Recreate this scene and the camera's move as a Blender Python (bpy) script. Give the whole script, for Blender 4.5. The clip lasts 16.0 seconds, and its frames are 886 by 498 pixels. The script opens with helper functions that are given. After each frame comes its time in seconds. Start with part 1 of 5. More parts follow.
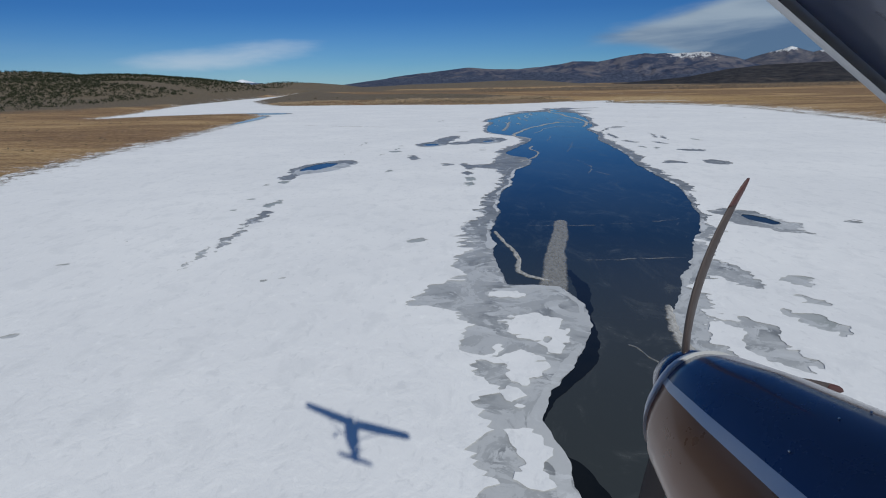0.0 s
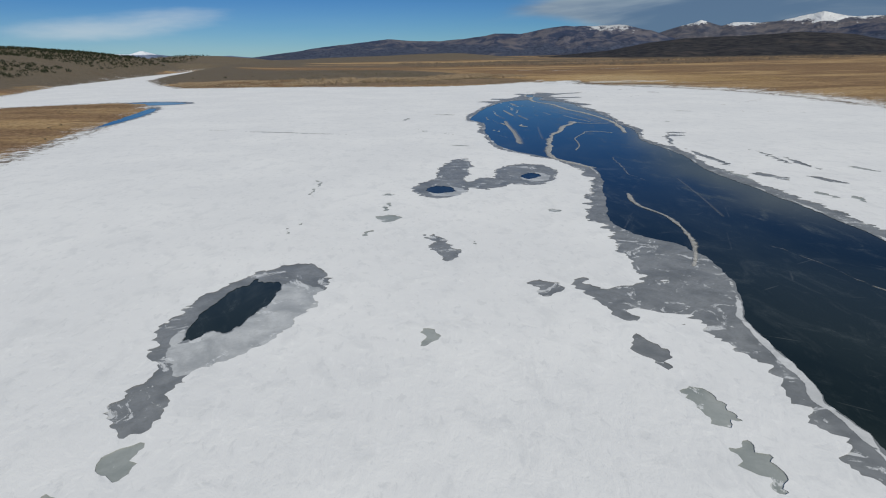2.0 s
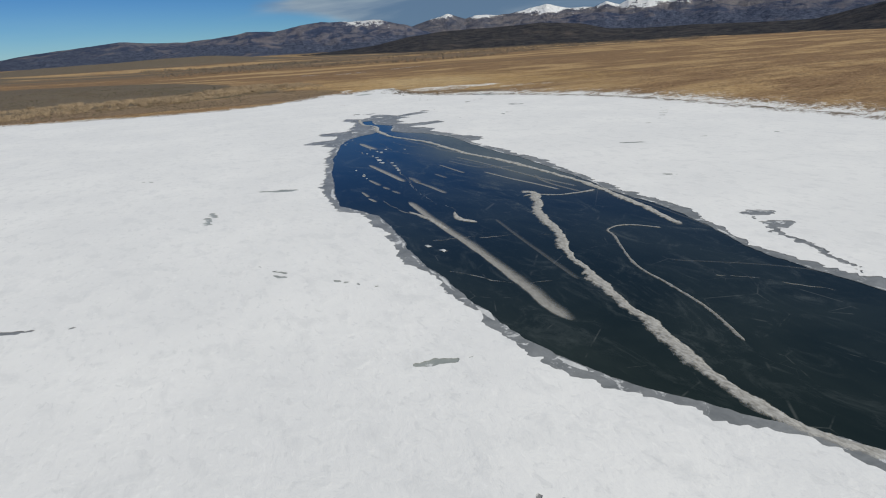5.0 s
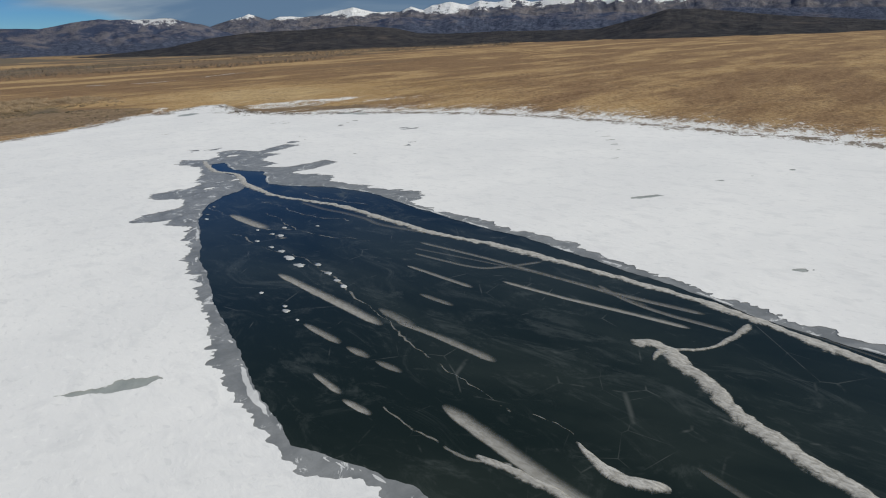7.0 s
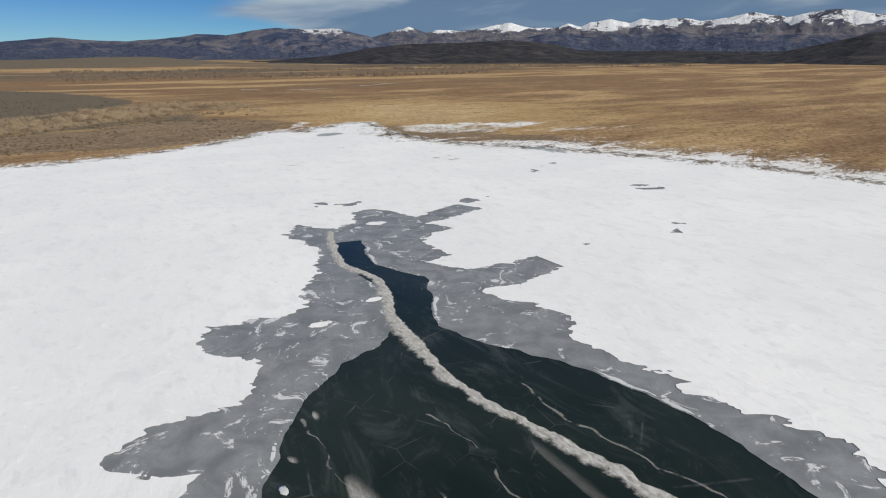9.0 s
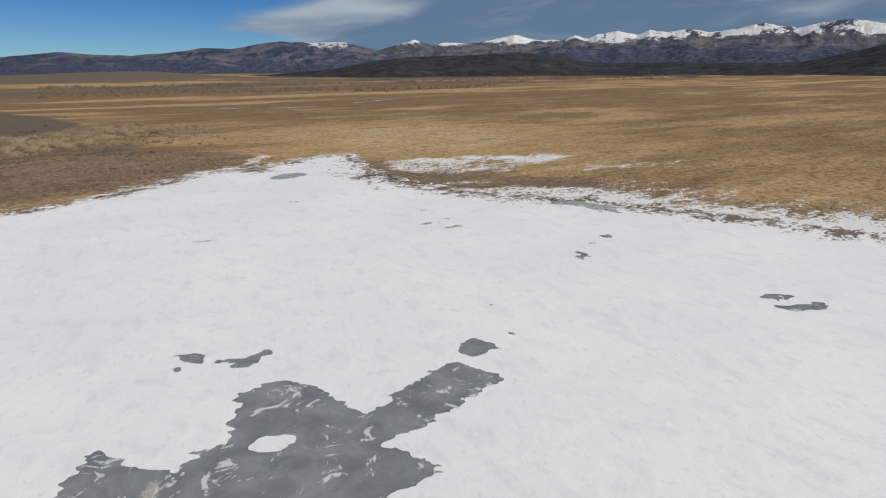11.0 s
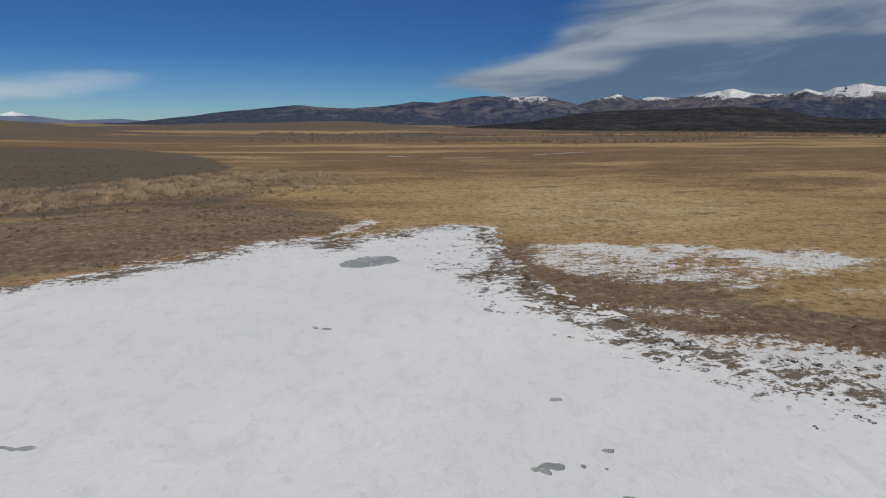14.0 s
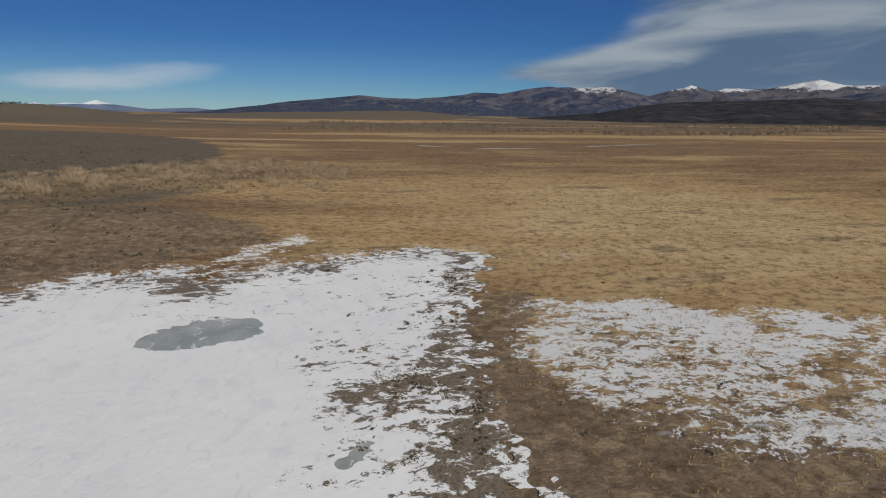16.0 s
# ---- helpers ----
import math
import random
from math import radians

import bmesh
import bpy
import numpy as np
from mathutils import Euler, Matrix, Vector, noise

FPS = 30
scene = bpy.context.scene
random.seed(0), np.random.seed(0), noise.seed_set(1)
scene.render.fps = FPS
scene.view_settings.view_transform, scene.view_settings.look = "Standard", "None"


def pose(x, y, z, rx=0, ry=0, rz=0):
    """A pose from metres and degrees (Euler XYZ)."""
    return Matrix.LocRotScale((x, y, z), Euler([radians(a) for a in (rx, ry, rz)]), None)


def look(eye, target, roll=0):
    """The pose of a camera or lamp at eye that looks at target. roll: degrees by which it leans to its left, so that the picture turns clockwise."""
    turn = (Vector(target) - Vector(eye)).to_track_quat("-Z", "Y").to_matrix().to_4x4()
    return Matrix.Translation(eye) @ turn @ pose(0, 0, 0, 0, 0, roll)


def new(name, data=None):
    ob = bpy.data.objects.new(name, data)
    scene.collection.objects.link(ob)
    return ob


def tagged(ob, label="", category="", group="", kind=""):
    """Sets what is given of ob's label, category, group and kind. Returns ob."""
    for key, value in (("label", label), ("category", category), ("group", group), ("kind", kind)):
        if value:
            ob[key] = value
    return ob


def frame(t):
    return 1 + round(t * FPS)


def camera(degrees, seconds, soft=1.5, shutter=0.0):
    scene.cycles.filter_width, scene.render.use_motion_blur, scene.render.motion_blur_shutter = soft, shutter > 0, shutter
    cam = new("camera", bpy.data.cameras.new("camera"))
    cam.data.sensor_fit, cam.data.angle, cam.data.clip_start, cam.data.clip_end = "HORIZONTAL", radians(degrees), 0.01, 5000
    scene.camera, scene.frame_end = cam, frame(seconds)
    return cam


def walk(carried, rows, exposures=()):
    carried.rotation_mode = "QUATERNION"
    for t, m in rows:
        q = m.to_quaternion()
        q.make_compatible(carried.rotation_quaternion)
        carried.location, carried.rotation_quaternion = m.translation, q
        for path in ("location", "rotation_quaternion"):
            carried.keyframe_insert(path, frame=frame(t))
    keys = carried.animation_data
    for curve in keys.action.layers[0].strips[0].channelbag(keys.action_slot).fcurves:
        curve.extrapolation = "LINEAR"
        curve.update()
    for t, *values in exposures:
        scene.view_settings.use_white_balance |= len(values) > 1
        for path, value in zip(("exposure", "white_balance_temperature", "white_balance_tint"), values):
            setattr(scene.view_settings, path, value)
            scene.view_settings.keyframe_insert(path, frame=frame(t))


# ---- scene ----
cam = camera(75.0, 16.0, soft=1.1)
PATH = [
    (0, (0.00, 0.00, 15.56), (-0.05, 19.22, 10.03), -1.12),
    (0.5, (-4.79, 18.19, 16.57), (-3.85, 37.33, 10.83), -0.63),
    (1, (-8.31, 36.35, 17.12), (-6.63, 55.38, 11.18), -0.90),
    (1.5, (-10.97, 52.96, 18.04), (-8.95, 71.88, 11.87), -1.21),
    (2, (-13.75, 70.70, 18.97), (-11.26, 89.48, 12.55), -0.99),
    (2.5, (-15.24, 87.47, 19.84), (-11.99, 106.07, 13.25), -1.57),
    (3, (-16.25, 104.04, 20.63), (-11.62, 122.30, 13.92), -1.49),
    (3.5, (-16.43, 119.78, 21.32), (-10.30, 137.60, 14.61), -2.06),
    (4, (-15.40, 133.64, 22.03), (-8.32, 151.04, 15.16), -2.54),
    (4.5, (-13.66, 146.66, 22.77), (-5.59, 163.63, 15.93), -2.91),
    (5, (-11.63, 159.59, 23.56), (-2.37, 175.97, 16.78), -3.22),
    (5.5, (-9.98, 173.40, 24.48), (0.88, 188.72, 17.60), -3.40),
    (6, (-7.29, 187.43, 25.05), (4.86, 201.72, 18.10), -3.27),
    (6.5, (-3.26, 201.27, 25.17), (9.83, 214.68, 18.19), -2.81),
    (7, (1.42, 214.63, 25.42), (15.31, 227.22, 18.47), -2.20),
    (7.5, (7.78, 227.99, 25.14), (22.11, 240.11, 18.23), -2.05),
    (8, (16.02, 243.07, 24.64), (29.96, 255.71, 17.85), -1.65),
    (8.5, (25.34, 259.82, 24.09), (37.48, 274.26, 17.45), -0.40),
    (9, (33.14, 272.45, 23.31), (43.87, 288.07, 16.90), -0.20),
    (9.5, (40.95, 282.49, 22.87), (51.15, 298.56, 16.73), 0.07),
    (10, (48.37, 292.52, 22.92), (58.62, 308.58, 16.83), -0.10),
    (10.5, (55.46, 302.13, 23.22), (65.97, 318.02, 17.13), -0.29),
    (11, (62.21, 311.23, 23.58), (72.82, 327.07, 17.55), -0.49),
    (11.5, (68.61, 319.68, 23.87), (78.90, 335.79, 17.98), -0.30),
    (12, (74.60, 327.82, 23.45), (84.42, 344.36, 17.93), -0.14),
    (12.5, (79.75, 335.20, 22.74), (88.93, 352.22, 17.64), 0.46),
    (13, (84.67, 342.12, 22.06), (92.75, 359.78, 17.29), 0.84),
    (13.5, (89.93, 349.54, 21.13), (96.36, 367.94, 16.62), 0.16),
    (14, (94.92, 357.77, 20.07), (99.99, 376.63, 15.74), 0.20),
    (14.5, (99.84, 365.81, 19.00), (104.02, 384.89, 14.71), 0.25),
    (15, (105.32, 374.89, 18.27), (108.85, 394.08, 13.91), 0.45),
    (15.5, (111.60, 385.22, 17.34), (114.76, 404.46, 12.85), 0.45),
    (16, (117.55, 395.29, 16.83), (120.57, 414.51, 12.22), 0.65),
]
EXPOSURES = [(0.0, 0.12, 6450, 4), (1.5, 0.20, 6850, 3), (3.0, 0.26, 7000, 3), (6.0, 0.36, 7150, 3), (7.0, 0.34, 7150, 3), (8.0, 0.34, 7170, 4), (8.5, 0.37, 7180, 4), (9.0, 0.52, 7200, 5), (11.5, 0.31, 7250, 7), (12.5, 0.17, 7250, 7), (14.5, 0.10, 7100, 6), (16.0, 0.07, 7250, 6)]
walk(cam, [(t, look(eye, target, roll)) for t, eye, target, roll in PATH], EXPOSURES)

# ---- sky and sun ----
SUN_TO = Vector((5.43, -23.98, 15.18)).normalized()
SUN_EL = math.asin(SUN_TO.z)
SUN_AZ = math.atan2(SUN_TO.x, SUN_TO.y)


def build_world():
    w = bpy.data.worlds.new("sky")
    scene.world = w
    w.use_nodes = True
    nt = w.node_tree
    nt.nodes.clear()
    N, L = nt.nodes.new, nt.links.new
    out, bg = N("ShaderNodeOutputWorld"), N("ShaderNodeBackground")
    sky = N("ShaderNodeTexSky")
    sky.sky_type, sky.sun_disc = "NISHITA", False
    sky.sun_elevation, sky.sun_rotation = SUN_EL, SUN_AZ
    sky.altitude, sky.air_density, sky.dust_density, sky.ozone_density = 2400, 1.0, 0.3, 2.5
    tc = N("ShaderNodeTexCoord")
    sep = N("ShaderNodeSeparateXYZ")
    L(tc.outputs["Generated"], sep.inputs[0])

    def m(op, a, b=None, c=None):
        n = N("ShaderNodeMath")
        n.operation = op
        for i, v in enumerate((a, b, c)):
            if v is None:
                continue
            if isinstance(v, (int, float)):
                n.inputs[i].default_value = v
            else:
                L(v, n.inputs[i])
        return n.outputs[0]

    def ramp(v, lo, hi):
        n = N("ShaderNodeMapRange")
        n.interpolation_type = "SMOOTHSTEP"
        L(v, n.inputs[0])
        n.inputs[1].default_value, n.inputs[2].default_value = lo, hi
        return n.outputs[0]

    x, y, z = sep.outputs
    az = m("MULTIPLY", m("ARCTAN2", x, y), 57.2958)
    el = m("MULTIPLY", m("ARCSINE", z), 57.2958)
    pos = N("ShaderNodeCombineXYZ")
    L(m("MULTIPLY", az, 0.05), pos.inputs[0])
    L(m("MULTIPLY", m("ADD", el, m("MULTIPLY", az, -0.06)), 0.26), pos.inputs[1])
    noi = N("ShaderNodeTexNoise")
    noi.inputs["Scale"].default_value, noi.inputs["Detail"].default_value = 1.0, 7
    noi.inputs["Roughness"].default_value = 0.55
    noi.inputs["Distortion"].default_value = 0.3
    L(pos.outputs[0], noi.inputs["Vector"])
    n1 = m("SUBTRACT", noi.outputs[0], 0.5)
    # the broad cloud deck that rises to the north-east
    edge = m("SUBTRACT", m("MULTIPLY", m("SUBTRACT", az, 13.0), 0.44), m("SUBTRACT", el, 3.0))
    deck = ramp(m("ADD", edge, m("MULTIPLY", n1, 9.0)), -1.0, 2.0)
    floor = m("SUBTRACT", 2.8, m("MULTIPLY", ramp(az, 16.0, 30.0), 3.2))
    deck = m("MULTIPLY", deck, ramp(m("SUBTRACT", m("ADD", el, m("MULTIPLY", n1, 3.0)), floor), -0.4, 0.9))
    deck = m("MULTIPLY", deck, m("SUBTRACT", 1.0, m("MULTIPLY", ramp(el, 10.5, 16.0), 1.0)))
    deck = m("MULTIPLY", deck, m("SUBTRACT", 1.0, ramp(az, 95.0, 130.0)))
    # small lens cloud low in the north-west
    da = m("DIVIDE", m("ADD", az, 19.0), 8.5)
    de = m("DIVIDE", m("SUBTRACT", m("SUBTRACT", el, 2.8), m("MULTIPLY", m("ADD", az, 19.0), 0.07)), 1.15)
    rr = m("ADD", m("MULTIPLY", da, da), m("MULTIPLY", de, de))
    lens = ramp(m("SUBTRACT", m("ADD", 1.0, m("MULTIPLY", n1, 5.0)), rr), -0.2, 1.5)
    lens = m("MULTIPLY", lens, 0.55)
    # thin veil along the western horizon
    veil = m("MULTIPLY", m("SUBTRACT", 1.0, ramp(el, 0.5, 6.0)), m("SUBTRACT", 1.0, ramp(az, -30.0, 25.0)))
    veil = m("MULTIPLY", veil, m("ADD", 0.10, m("MULTIPLY", n1, 0.4)))
    # streaks: bright crests over a slate underside
    st = N("ShaderNodeTexNoise")
    st.inputs["Scale"].default_value, st.inputs["Detail"].default_value = 1.7, 7
    st.inputs["Distortion"].default_value = 0.5
    L(pos.outputs[0], st.inputs["Vector"])
    dark = m("MULTIPLY", ramp(m("ADD", edge, m("MULTIPLY", n1, 9.0)), 2.0, 9.0), m("SUBTRACT", 1.0, ramp(el, 5.0, 9.0)))
    lit = ramp(m("SUBTRACT", m("ADD", st.outputs[0], 0.08), m("MULTIPLY", dark, 0.30)), 0.28, 0.72)
    mixc = N("ShaderNodeMix")
    mixc.data_type = "RGBA"
    L(lit, mixc.inputs["Factor"])
    mixc.inputs["A"].default_value = (0.88, 1.42, 2.45, 1)
    mixc.inputs["B"].default_value = (3.0, 3.55, 4.35, 1)
    soft = N("ShaderNodeMix")
    soft.data_type = "RGBA"
    L(m("MINIMUM", m("MULTIPLY", deck, 0.9), 1.0), soft.inputs["Factor"])
    tint = N("ShaderNodeValToRGB")
    L(m("DIVIDE", el, 40.0), tint.inputs[0])
    tint.color_ramp.elements[0].position, tint.color_ramp.elements[0].color = 0.0, (0.205, 0.34, 0.51, 1)
    tint.color_ramp.elements[1].position, tint.color_ramp.elements[1].color = 1.0, (0.60, 0.72, 0.85, 1)
    for at, shade in ((0.06, (0.155, 0.295, 0.485, 1)), (0.16, (0.102, 0.238, 0.455, 1)), (0.35, (0.11, 0.255, 0.50, 1))):
        tint.color_ramp.elements.new(at).color = shade
    deep = N("ShaderNodeMix")
    deep.data_type, deep.blend_type = "RGBA", "MULTIPLY"
    deep.inputs["Factor"].default_value = 1.0
    L(sky.outputs[0], deep.inputs["A"])
    L(tint.outputs[0], deep.inputs["B"])
    L(deep.outputs["Result"], soft.inputs["A"])
    L(mixc.outputs["Result"], soft.inputs["B"])
    two = N("ShaderNodeMix")
    two.data_type = "RGBA"
    L(m("MINIMUM", m("ADD", lens, m("MAXIMUM", veil, 0.0)), 1.0), two.inputs["Factor"])
    L(soft.outputs["Result"], two.inputs["A"])
    two.inputs["B"].default_value = (4.6, 5.2, 6.2, 1)
    L(two.outputs["Result"], bg.inputs["Color"])
    bg.inputs["Strength"].default_value = 0.10
    L(bg.outputs[0], out.inputs[0])


build_world()
lamp = bpy.data.lights.new("sun", "SUN")
lamp.energy, lamp.angle, lamp.color = 3.6, radians(0.53), (1.0, 0.95, 0.88)
sun = new("sun", lamp)
sun.matrix_world = look(SUN_TO * 300, (0, 0, 0))


# ---- materials ----
def material(name, rough=0.6, metal=0.0, spec=0.5):
    m = bpy.data.materials.new(name)
    m.use_nodes = True
    b = m.node_tree.nodes["Principled BSDF"]
    b.inputs["Roughness"].default_value, b.inputs["Metallic"].default_value = rough, metal
    b.inputs["Specular IOR Level"].default_value = spec
    return m, m.node_tree, b


class Kit:
    """Small helper round one node tree."""

    def __init__(self, nt):
        self.nt, self.new, self.link = nt, nt.nodes.new, nt.links.new
        self.pos = self.new("ShaderNodeNewGeometry").outputs["Position"]

    def put(self, sock, v):
        if isinstance(v, (int, float)):
            sock.default_value = v
        elif isinstance(v, tuple):
            sock.default_value = (*v, 1) if len(v) == 3 and sock.type == "RGBA" else v
        else:
            self.link(v, sock)

    def math(self, op, a, b=0.0):
        n = self.new("ShaderNodeMath")
        n.operation = op
        self.put(n.inputs[0], a)
        self.put(n.inputs[1], b)
        return n.outputs[0]

    def noise(self, scale, detail=4, rough=0.55, stretch=(1, 1, 1), vec=None, distort=0.0, turn=0.0):
        mp = self.new("ShaderNodeMapping")
        mp.inputs["Scale"].default_value = stretch
        mp.inputs["Rotation"].default_value = (0, 0, radians(turn))
        self.link(vec or self.pos, mp.inputs["Vector"])
        n = self.new("ShaderNodeTexNoise")
        n.inputs["Scale"].default_value, n.inputs["Detail"].default_value = scale, detail
        n.inputs["Roughness"].default_value, n.inputs["Distortion"].default_value = rough, distort
        self.link(mp.outputs[0], n.inputs["Vector"])
        return n.outputs[0]

    def step(self, v, lo, hi, a=0.0, b=1.0):
        n = self.new("ShaderNodeMapRange")
        n.interpolation_type = "SMOOTHSTEP"
        self.put(n.inputs[0], v)
        for i, q in enumerate((lo, hi, a, b)):
            self.put(n.inputs[i + 1], q)
        return n.outputs[0]

    def mix(self, fac, a, b):
        n = self.new("ShaderNodeMix")
        n.data_type = "RGBA"
        self.put(n.inputs["Factor"], fac)
        self.put(n.inputs["A"], a)
        self.put(n.inputs["B"], b)
        return n.outputs["Result"]

    def attr(self, name):
        n = self.new("ShaderNodeAttribute")
        n.attribute_name = name
        return n.outputs["Fac"]

    def bump(self, bsdf, height, strength, dist):
        n = self.new("ShaderNodeBump")
        n.inputs["Strength"].default_value, n.inputs["Distance"].default_value = strength, dist
        self.put(n.inputs["Height"], height)
        self.link(n.outputs[0], bsdf.inputs["Normal"])


def mat_snow():
    m, nt, b = material("wind_packed_snow", 0.75, spec=0.25)
    k = Kit(nt)
    big = k.noise(0.045, 5, 0.6)
    mott = k.noise(0.42, 6, 0.62, (1.0, 0.6, 1), turn=15, distort=0.4)
    crust = k.noise(1.5, 6, 0.62, (1.0, 0.55, 1), turn=15, distort=0.5)
    dots = k.step(k.noise(0.75, 6, 0.72, (1, 0.5, 1)), 0.70, 0.76)
    col = k.mix(k.step(big, 0.35, 0.7), (0.77, 0.775, 0.785), (0.83, 0.832, 0.835))
    col = k.mix(k.math("MULTIPLY", k.step(mott, 0.50, 0.66), 0.45), col, (0.67, 0.68, 0.695))
    col = k.mix(k.math("MULTIPLY", k.step(crust, 0.58, 0.70), 0.42), col, (0.90, 0.90, 0.90))
    col = k.mix(k.math("MULTIPLY", k.step(crust, 0.43, 0.34), 0.45), col, (0.64, 0.65, 0.665))
    col = k.mix(k.math("MULTIPLY", dots, 0.40), col, (0.42, 0.43, 0.44))
    # dry stalks and mud that show through near the shore
    veg = k.noise(1.9, 8, 0.80, (0.85, 1.1, 1), distort=0.8, turn=-20)
    veg2 = k.noise(0.16, 5, 0.65)
    veg3 = k.noise(0.62, 5, 0.66, (0.8, 1.2, 1), distort=0.9, turn=-30)
    reed = k.attr("reed")
    show = k.math("ADD", reed, k.math("ADD", k.math("ADD", k.math("MULTIPLY", k.math("SUBTRACT", veg, 0.5), 2.2), k.math("MULTIPLY", k.math("SUBTRACT", veg3, 0.5), 2.4)), k.math("MULTIPLY", k.math("SUBTRACT", veg2, 0.5), 1.6)))
    lit = k.noise(4.0, 5, 0.75)
    col = k.mix(k.math("MULTIPLY", k.step(show, 0.52, 0.62), k.step(reed, 0.02, 0.15, 0.0, 0.95)), col, k.mix(k.step(lit, 0.35, 0.65), (0.055, 0.041, 0.027), (0.22, 0.160, 0.10)))
    k.put(b.inputs["Base Color"], col)
    k.bump(b, k.math("ADD", k.math("MULTIPLY", mott, 1.5), k.math("MULTIPLY", crust, 0.6)), 0.40, 0.12)
    return m


def mat_grey_ice(name="wet_grey_ice", low=(0.165, 0.175, 0.182), high=(0.27, 0.28, 0.288)):
    m, nt, b = material(name, 0.38, spec=0.4)
    k = Kit(nt)
    a = k.noise(0.35, 6, 0.62, distort=0.5)
    c = k.noise(2.2, 6, 0.7, distort=1.0)
    col = k.mix(k.step(a, 0.3, 0.7), low, high)
    col = k.mix(k.math("MULTIPLY", k.step(c, 0.45, 0.70), 0.35), col, low)
    sep = k.new("ShaderNodeSeparateXYZ")
    k.link(k.pos, sep.inputs[0])
    south = k.step(sep.outputs[1], 90.0, 35.0, 0.0, 0.095)
    rind = k.step(k.math("ADD", k.noise(0.34, 8, 0.74, distort=1.4), south), 0.575, 0.61)
    col = k.mix(k.math("MULTIPLY", rind, 0.8), col, (0.70, 0.71, 0.72))
    slush = k.math("MULTIPLY", k.step(sep.outputs[1], 75.0, 45.0), k.step(a, 0.30, 0.52, 0.15, 0.75))
    col = k.mix(slush, col, k.mix(c, (0.36, 0.37, 0.375), (0.56, 0.57, 0.575)))
    k.put(b.inputs["Base Color"], col)
    k.put(b.inputs["Roughness"], k.step(c, 0.2, 0.8, 0.28, 0.6))
    k.bump(b, c, 0.25, 0.03)
    return m


def mat_water():
    m, nt, b = material("dark_lake_water_with_thin_clear_ice", 0.06, spec=0.5)
    b.inputs["IOR"].default_value = 1.33
    k = Kit(nt)
    a = k.noise(0.06, 5, 0.6, (1, 0.5, 1), distort=0.6)
    skin = k.step(k.noise(0.30, 8, 0.74, (1.5, 0.6, 1), distort=1.6, turn=-10), 0.55, 0.78)
    veil = k.step(k.noise(0.16, 8, 0.74, (1.3, 0.6, 1), distort=1.6, turn=-14), 0.50, 0.72)
    # hairline cracks in the thin ice
    warp = k.new("ShaderNodeTexNoise")
    warp.inputs["Scale"].default_value, warp.inputs["Detail"].default_value = 0.5, 6
    off = k.new("ShaderNodeVectorMath")
    off.operation = "MULTIPLY_ADD"
    k.link(warp.outputs["Color"], off.inputs[0])
    off.inputs[1].default_value = (5, 5, 0)
    k.link(k.pos, off.inputs[2])
    line = None
    for size, thin, bare in ((0.13, 0.012, 0.50), (0.34, 0.016, 0.56)):
        vo = k.new("ShaderNodeTexVoronoi")
        vo.feature = "DISTANCE_TO_EDGE"
        vo.inputs["Scale"].default_value = size
        k.link(off.outputs[0], vo.inputs["Vector"])
        one = k.math("MULTIPLY", k.step(vo.outputs["Distance"], thin, 0.0), k.step(k.noise(0.09 / size * 0.34, 4, 0.65), bare, bare + 0.14))
        line = one if line is None else k.math("MAXIMUM", line, one)
    col = k.mix(k.step(a, 0.35, 0.65), (0.009, 0.015, 0.012), (0.021, 0.029, 0.024))
    col = k.mix(k.math("MULTIPLY", veil, 0.55), col, (0.070, 0.082, 0.078))
    col = k.mix(k.math("MULTIPLY", skin, 0.30), col, (0.10, 0.11, 0.105))
    col = k.mix(k.math("MULTIPLY", line, 0.15), col, (0.32, 0.33, 0.32))
    # a skin of young grey ice covers the southern end
    sep = k.new("ShaderNodeSeparateXYZ")
    k.link(k.pos, sep.inputs[0])
    young = k.step(k.math("ADD", sep.outputs[1], k.math("MULTIPLY", k.math("SUBTRACT", a, 0.5), 40.0)), 60.0, 32.0)
    col = k.mix(k.math("MULTIPLY", young, 0.75), col, k.mix(veil, (0.048, 0.052, 0.052), (0.090, 0.094, 0.092)))
    k.put(b.inputs["Base Color"], col)
    k.put(b.inputs["Roughness"], k.math("ADD", k.step(veil, 0.0, 1.0, 0.05, 0.20), k.math("MULTIPLY", young, 0.15)))
    k.bump(b, k.math("ADD", k.noise(1.5, 3, 0.5), k.math("MULTIPLY", skin, 0.5)), 0.05, 0.02)
    return m


def mat_rime():
    m, nt, b = material("frosted_white_ice", 0.6, spec=0.3)
    k = Kit(nt)
    e, solid = k.attr("edge"), k.attr("solid")
    n = k.noise(0.9, 8, 0.72, distort=0.5)
    n2 = k.noise(2.6, 7, 0.7, (1.6, 0.6, 1), distort=0.6)
    gap = k.step(k.noise(0.45, 4, 0.6), k.attr("broken"), k.math("ADD", k.attr("broken"), 0.10))
    a = k.step(k.math("ADD", e, k.math("MULTIPLY", k.math("SUBTRACT", n, 0.5), k.attr("rough"))), 0.0, k.attr("fade"))
    a = k.math("MULTIPLY", a, k.math("SUBTRACT", 1.0, k.math("MULTIPLY", k.step(n2, 0.62, 0.2, 0.0, 0.45), k.math("MINIMUM", k.attr("rough"), 1.0))))
    k.put(b.inputs["Base Color"], k.mix(k.step(n2, 0.3, 0.75), (0.40, 0.385, 0.355), (0.62, 0.61, 0.585)))
    k.put(b.inputs["Alpha"], k.math("MULTIPLY", k.math("MULTIPLY", a, gap), solid))
    k.bump(b, n2, 0.25, 0.05)
    return m


